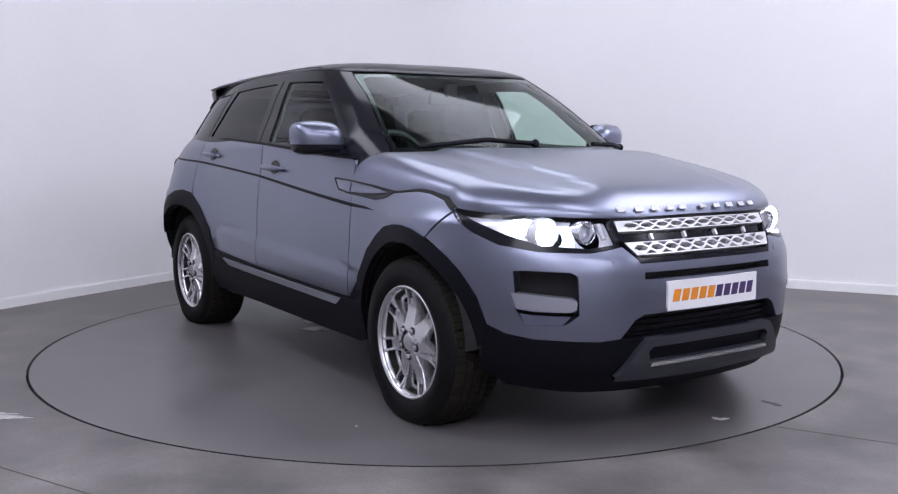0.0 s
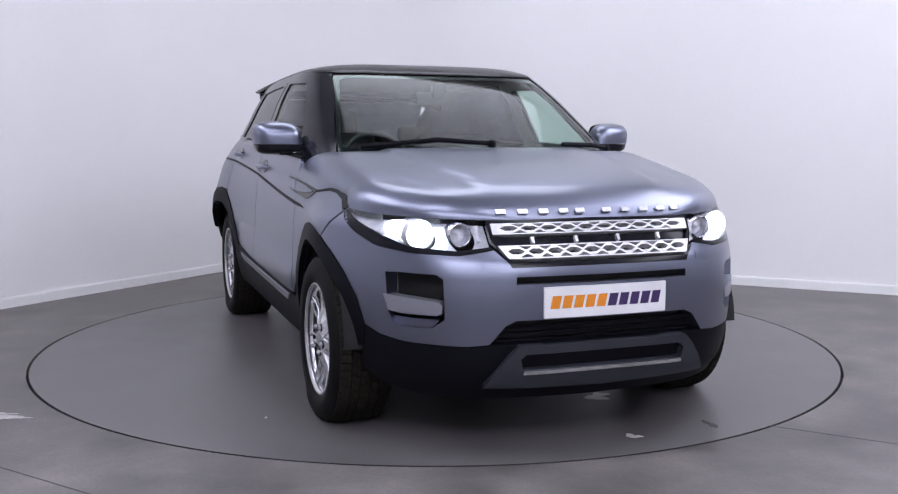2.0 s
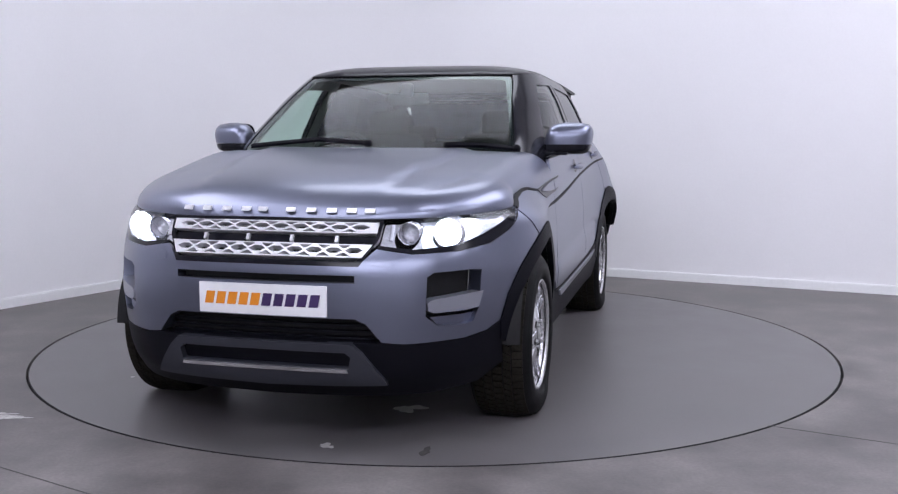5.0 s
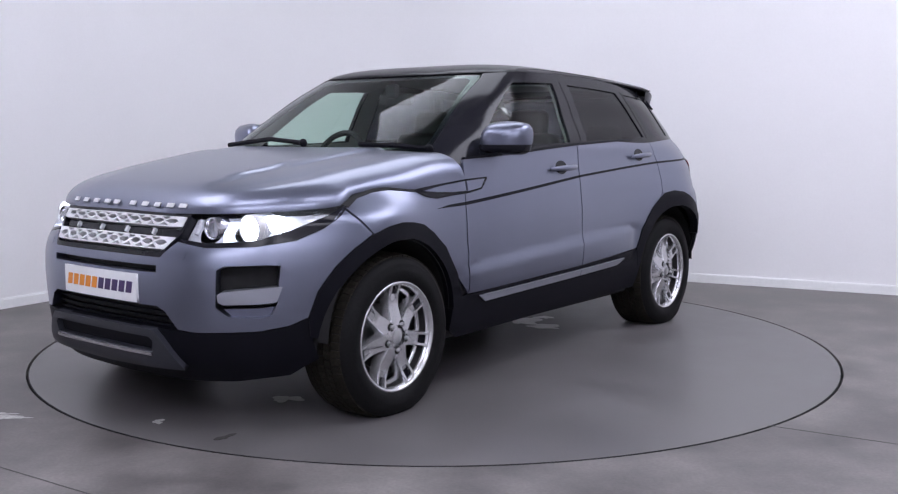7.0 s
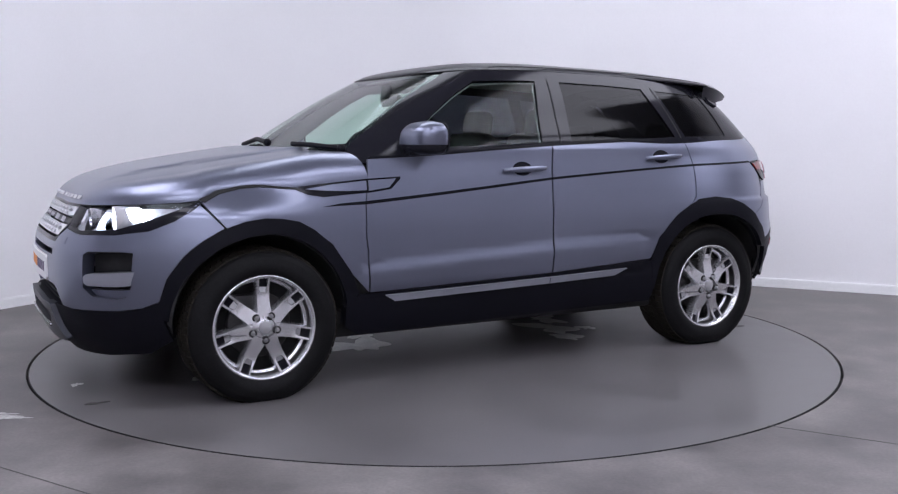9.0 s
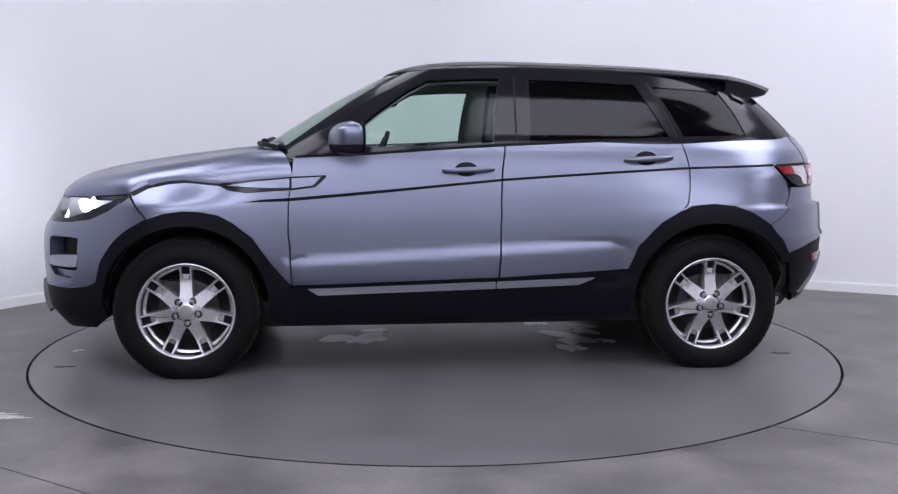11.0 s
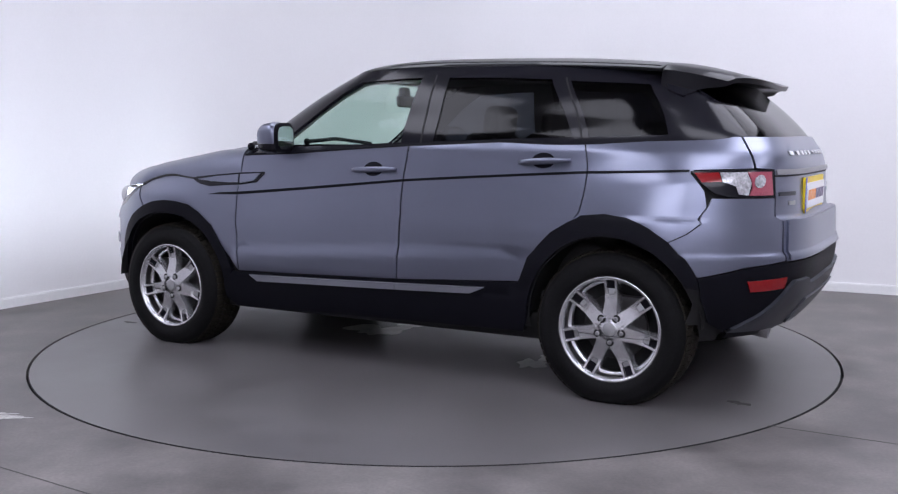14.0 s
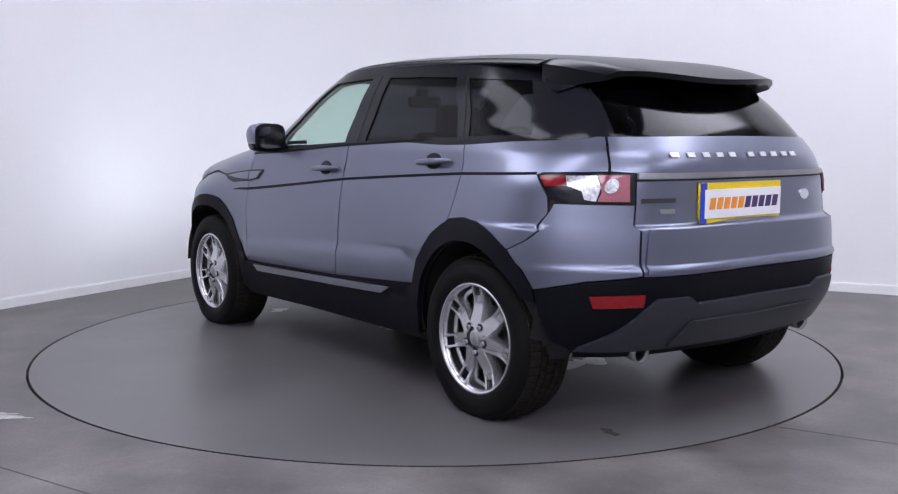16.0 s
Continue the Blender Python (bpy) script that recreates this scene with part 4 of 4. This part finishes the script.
def make_inside():
    for s in (1, -1):
        hole = lambda c: side_loop(False, [(px, max(.302, pz)) for px, pz in arc(c, ARCH_Z, .40, -8, 188, 35)], s)
        skin("inner_shell", [side_loop(False, [(1.78, .70), (1.62, .80), (1.50, .915), (1.3, .965), (.82, .99), (.76, 1.06), (.43, 1.09), (-.25, 1.13), (-1.17, 1.165), (-1.7, 1.175), (-1.93, 1.16), (-1.93, .40), (-1.8, .33), (-1.78, .30), (1.78, .30)], s), hole(WF), hole(WR)], low, DARK, car, .04, .04, -.020, 0)
    skin("inner_shell", [ring_loop(False, [("b", 0, 1.17), ("b", .80, 1.16), ("b", .80, .38), ("b", 0, .38)])], low, DARK, car, .04, .04, -.022, 0)
    bm = box(0, 0, .30, 2.0, 1.62, .14, .03)
    add_box(bm, 0.1, 0, .34, 3.5, 1.06, .16, .03)
    add_box(bm, 1.75, 0, .36, .55, 1.25, .12, .03)
    add_box(bm, -1.72, 0, .44, .40, 1.2, .10, .03)
    part("underbody", bm, DARK, car)
    part("engine_cover", box(1.35, 0, .72, 1.1, 1.05, .35, .05), DARK, car)
    # dashboard
    bm = bmesh.new()
    prof = [(.42, .70), (.36, .92), (.40, 1.03), (.52, 1.075), (.78, 1.085), (1.0, 1.06), (1.0, .7)]
    rows = []
    for y in (-.78, -.6, -.2, .2, .6, .78):
        rows.append([bm.verts.new((x - .12 * (abs(y) > .7), y, z + (.02 if abs(y + .37) < .3 and .38 < x < .6 else 0))) for x, z in prof])
    for a, b in zip(rows, rows[1:]):
        for k in range(len(prof) - 1):
            bm.faces.new((a[k], a[k + 1], b[k + 1], b[k]))
    bmesh.ops.recalc_face_normals(bm, faces=bm.faces)
    part("dashboard", bm, CABIN, car, auto=50)
    wheel = part("steering_wheel", tube([Vector((.36, -.37, 1.045)) + .185 * Vector((-.38 * math.sin(a), math.cos(a), .92 * math.sin(a))) for a in np.linspace(0, 2 * math.pi, 33)], .017, 8), LEATHER, car)
    bm = box(.39, -.37, 1.035, .05, .17, .12, .02, Matrix.Rotation(radians(-22), 4, "Y"))
    add_box(bm, .37, -.37, 1.045, .02, .34, .035, .008, Matrix.Rotation(radians(-22), 4, "Y"))
    part("wheel_hub", bm, CABIN, wheel)
    for y in (-.37, .37):
        seat = part("front_seat", box(-.12, y, .62, .52, .50, .16, .05, seg=3), LEATHER, car)
        part("backrest", box(-.42, y, .92, .14, .48, .60, .055, Matrix.Rotation(radians(-14), 4, "Y"), 3), LEATHER, seat)
        part("headrest", box(-.52, y, 1.27, .10, .26, .17, .045, Matrix.Rotation(radians(-8), 4, "Y"), 3), LEATHER, seat)
    bench = part("rear_seat", box(-.95, 0, .62, .50, 1.3, .18, .05, seg=3), LEATHER, car)
    part("backrest", box(-1.27, 0, .90, .14, 1.3, .52, .055, Matrix.Rotation(radians(-18), 4, "Y"), 3), LEATHER, bench)
    for y in (-.42, .42):
        part("headrest", box(-1.37, y, 1.205, .09, .25, .13, .04, Matrix.Rotation(radians(-8), 4, "Y"), 3), LEATHER, bench)
    part("cabin_floor", box(-.5, 0, .44, 2.6, 1.5, .04), CABIN, car)
    bm = box(.27, 0, 1.400, .035, .235, .068, .014, Matrix.Rotation(radians(10), 4, "Y"))
    add_box(bm, .30, 0, 1.445, .05, .07, .08, .015)
    part("rear_view_mirror", bm, CABIN, car)


def make_mirror(s):
    """Door mirror: painted cap over a black lower shell, on a black arm, with the glass facing back."""
    top = part("mirror_arm", box(.56, s * .855, 1.120, .09, .15, .034, .012), GLOSS, car)
    c = Vector((.515, .940, 1.183))
    back = -.042
    for name, mat, lo_z, hi_z in (("mirror_cap", PAINT, -.026, .086), ("mirror_shell", GLOSS, -.076, -.028)):
        bm = bmesh.new()
        rings, n = [], 32
        for k in range(11):
            z = lo_z + (hi_z - lo_z) * k / 10
            f = z / .086 if z > 0 else z / .08
            w = max(0, 1 - abs(f) ** 2.3) ** .5 if f > 0 else max(0, 1 - abs(f * 1.02) ** 6) ** .5
            w = max(w, .05)
            shift = .014 * (1 - f)
            ring = []
            for j in range(n):
                a = 2 * math.pi * j / n
                ca, sa = math.cos(a), math.sin(a)
                k2 = (abs(ca) ** 3 + abs(sa) ** 3) ** (-1 / 3)
                y = .116 * k2 * sa * (w ** .5)
                px = (.105 if ca > 0 else .060) * k2 * ca * w
                ring.append(bm.verts.new((c.x + max(px, back * min(1, w * 1.3)) - .20 * y, s * (c.y + y - shift), c.z + z)))
            rings.append(ring)
        for a, b in zip(rings, rings[1:]):
            for j in range(n):
                bm.faces.new((a[j], a[(j + 1) % n], b[(j + 1) % n], b[j]))
        bm.faces.new(rings[0]), bm.faces.new(rings[-1])
        bmesh.ops.recalc_face_normals(bm, faces=bm.faces)
        part(name, bm, mat, top, auto=50)
    turn = Matrix.Rotation(radians(s * 11), 4, "Z")
    bm = bmesh.new()
    for dx, ry, rz in ((.010, .104, .078), (0, .104, .078), (-.004, .096, .070)):
        for j in range(32):
            a = 2 * math.pi * j / 32
            k2 = (abs(math.cos(a)) ** 3.6 + abs(math.sin(a)) ** 3.6) ** (-1 / 3.6)
            bm.verts.new(turn @ Vector((dx, ry * k2 * math.cos(a), rz * k2 * math.sin(a))))
    bm.verts.ensure_lookup_table()
    for r in range(2):
        for j in range(32):
            bm.faces.new((bm.verts[32 * r + j], bm.verts[32 * r + (j + 1) % 32], bm.verts[32 * r + 32 + (j + 1) % 32], bm.verts[32 * r + 32 + j]))
    bm.faces.new(bm.verts[64:96])
    bmesh.ops.recalc_face_normals(bm, faces=bm.faces)
    bmesh.ops.translate(bm, verts=bm.verts, vec=(c.x + back - .006, s * (c.y - .012), c.z + .004))
    bezel = part("mirror_bezel", bm, PLASTIC, top)
    bm = bmesh.new()
    bm.faces.new([bm.verts.new(turn @ Vector((0, .086 * k2 * math.cos(a), .060 * k2 * math.sin(a)))) for a in np.linspace(0, 2 * math.pi, 32, endpoint=False) for k2 in ((abs(math.cos(a)) ** 3.6 + abs(math.sin(a)) ** 3.6) ** (-1 / 3.6),)])
    bmesh.ops.translate(bm, verts=bm.verts, vec=(c.x + back - .012, s * (c.y - .012), c.z + .004))
    part("mirror_glass", bm, MIRROR, bezel)


def make_wheel(x, s):
    hub_y = .908
    wheel = empty("wheel")
    wheel.parent = car
    wheel.location = (x, s * hub_y, WZ)
    if s < 0:
        wheel.rotation_euler = (0, 0, math.pi)
    # local space: y points out of the car; the tyre is pressed flat where it stands
    R = .361
    flat = lambda vs: [(px, py + (.010 * sstep(-.24, -.30, pz) if -.02 < py and abs(px) < .2 else 0), max(pz, -WZ + .001)) for px, py, pz in vs]
    vs, fs = lathe([(.236, .004), (.243, .014), (.252, .017), (.256, .020), (.288, .023), (.291, .0215), (.316, .020), (.319, .018), (.334, .010), (.345, -.002), (.348, -.02), (.348, -.20), (.338, -.23), (.30, -.245), (.25, -.225)], 80)
    tyre = obj("tyre", flat(vs), fs, TYRE, wheel)
    # tread: rows of blocks round the tyre
    bm = bmesh.new()
    nb = 66
    for row, (y0, y1) in enumerate(((-.004, -.046), (-.052, -.083), (-.089, -.128), (-.134, -.165), (-.171, -.213))):
        for k in range(nb):
            a0 = 2 * math.pi * (k + .5 * (row % 2)) / nb
            a1 = a0 + 2 * math.pi / nb * .86
            sk = .03 if row in (1, 3) else 0
            q = []
            for r in (.345, R):
                for a, y in ((a0, y0), (a1, y0), (a1 + sk, y1), (a0 + sk, y1)):
                    drop = .008 if (row == 0 and y == y0) or (row == 4 and y == y1) else 0
                    q.append(bm.verts.new(((r - drop) * math.cos(a), y, max((r - drop) * math.sin(a), -WZ + (.001 if r == R else .003)))))
            bm.faces.new(q[4:])
            for i in range(4):
                bm.faces.new((q[i], q[(i + 1) % 4], q[4 + (i + 1) % 4], q[4 + i]))
    bmesh.ops.recalc_face_normals(bm, faces=bm.faces)
    part("tread", bm, TREAD, tyre, smooth=False)
    vs, fs = lathe([(.224, .002), (.229, .011), (.236, .015), (.242, .011), (.243, .002), (.233, -.004), (.226, -.008), (.224, -.022)], 80)
    rim = obj("rim", vs, fs, SILVER, wheel, label="silver seven-spoke alloy wheel")
    # barrel coloured dark to paint in the shade between the spokes
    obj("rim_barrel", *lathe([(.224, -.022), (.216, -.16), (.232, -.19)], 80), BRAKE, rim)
    obj("rim_step", *lathe([(.219, -.052), (.207, -.056), (.203, -.064), (.206, -.075)], 80), SILVER, rim)
    # seven spokes, each with a slot towards the rim
    half = ((.040, .050), (.0335, .085), (.0315, .13), (.0315, .18), (.0335, .229), (.0195, .231), (.0175, .172), (.0125, .157))
    dish = lambda r: .004 - .022 * sstep(.05, .15, r) + .020 * sstep(.15, .232, r)
    for k in range(7):
        a = radians(90 + 360 * k / 7)
        ca, sa = math.cos(a), math.sin(a)
        place = lambda u, r, y: (r * ca - u * sa, y, r * sa + u * ca)
        bm = bmesh.new()
        line = [(-u, r) for u, r in half] + [(u, r) for u, r in reversed(half)]
        fr = [bm.verts.new(place(u * .9 if abs(u) > .02 else u * 1.06, r, dish(r))) for u, r in line]
        md = [bm.verts.new(place(u, r, dish(r) - .007)) for u, r in line]
        bk = [bm.verts.new(place(u * 1.12 if abs(u) > .02 else u * .8, r, dish(r) - .050)) for u, r in line]
        n = len(line)
        for q in ((0, 1, n - 2, n - 1), (1, 2, n - 3, n - 2), (2, 7, n - 8, n - 3), (2, 3, 6, 7), (3, 4, 5, 6), (n - 8, n - 7, n - 4, n - 3), (n - 7, n - 6, n - 5, n - 4)):
            bm.faces.new([fr[i] for i in q])
        for i in range(n - 1):
            bm.faces.new((fr[i], fr[i + 1], md[i + 1], md[i]))
            bm.faces.new((md[i], md[i + 1], bk[i + 1], bk[i]))
        bmesh.ops.recalc_face_normals(bm, faces=bm.faces)
        spoke = part("spoke", bm, SILVER, rim, auto=24)
        # the floor of the slot, dark with a bright step at its inner end
        obj("slot_floor", [place(u, r, y) for u, r, y in ((-.019, .180, -.030), (.019, .180, -.030), (.021, .232, -.018), (-.021, .232, -.018))], [(0, 1, 2, 3)], PLASTIC, spoke, False)
        bm = bmesh.new()
        q = [bm.verts.new(place(u, r, y)) for u, r, y in ((-.0125, .158, -.018), (.0125, .158, -.018), (.0165, .182, -.026), (-.0165, .182, -.026), (-.0165, .182, -.045), (.0165, .182, -.045))]
        bm.faces.new(q[:4]), bm.faces.new((q[3], q[2], q[5], q[4]))
        part("slot_step", bm, CAP, spoke)
    vs, fs = lathe([(0, .004), (.030, .004), (.034, .002), (.040, -.001), (.066, -.003), (.078, -.012), (.082, -.05)], 48)
    obj("hub", vs, fs, SILVER, rim)
    vs, fs = lathe([(0, .011), (.024, .0105), (.030, .006)], 32)
    obj("hub_cap", vs, fs, CAP, rim, label="grey centre cap")
    for k in range(5):
        a = radians(50 + 72 * k)
        cx, cz = .059 * math.cos(a), .059 * math.sin(a)
        # black rings stand in for the shade around the nuts
        vs, fs = lathe([(.0105, .0035), (.0185, .0025), (.0195, -.004)], 16)
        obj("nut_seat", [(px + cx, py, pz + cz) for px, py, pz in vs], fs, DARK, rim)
        vs, fs = lathe([(0, .014), (.007, .0135), (.0095, .010), (.0105, .001)], 6)
        obj("wheel_nut", [(px + cx, py + .001, pz + cz) for px, py, pz in vs], fs, STEEL, rim, False)
    vs, fs = lathe([(.05, -.082), (.145, -.082), (.15, -.086), (.15, -.104), (.05, -.104)], 48)
    obj("brake_disc", vs, fs, BRAKE, wheel)
    part("brake_caliper", box(.09 if x > 0 else -.09, -.085, .11, .12, .05, .07, .015), BRAKE, wheel)
    # added black sheet closing the wheel, standing in for the shade inside
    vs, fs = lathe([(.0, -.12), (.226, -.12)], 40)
    obj("wheel_shade_disc", vs, fs, DARK, wheel)


make_front()
for s in (1, -1):
    make_side(s)
    make_mirror(s)
make_rear()
make_roof()
make_inside()
for x in (WF, WR):
    for s in (1, -1):
        make_wheel(x, s)

# ---- the turning ----
TURN = ((0.0, -56.4), (0.5, -57.45), (1.0, -60.1), (1.5, -64.2), (2.0, -69.95), (2.5, -75.75), (3.0, -81.65), (3.5, -87.45), (4.0, -93.3), (4.5, -99.1), (5.0, -105.0),
        (6.25, -119.5), (7.5, -134.15), (8.0, -140.2), (8.5, -146.05), (9.0, -151.9), (10.25, -166.3), (11.5, -180.5), (12.0, -186.2), (12.5, -192.0), (13.0, -197.8), (13.5, -203.55),
        (14.0, -209.35), (14.5, -215.2), (15.0, -221.05), (15.5, -226.85), (16.0, -232.7))


def motions():
    walk(turntable, [(t, pose(0, 0, 0, 0, 0, a)) for t, a in TURN])
    walk(car, [(t, pose(0, 0, 0, 0, 0, a) @ pose(-.0226, -.094, 0, 0, 0, -.28)) for t, a in TURN])


motions()
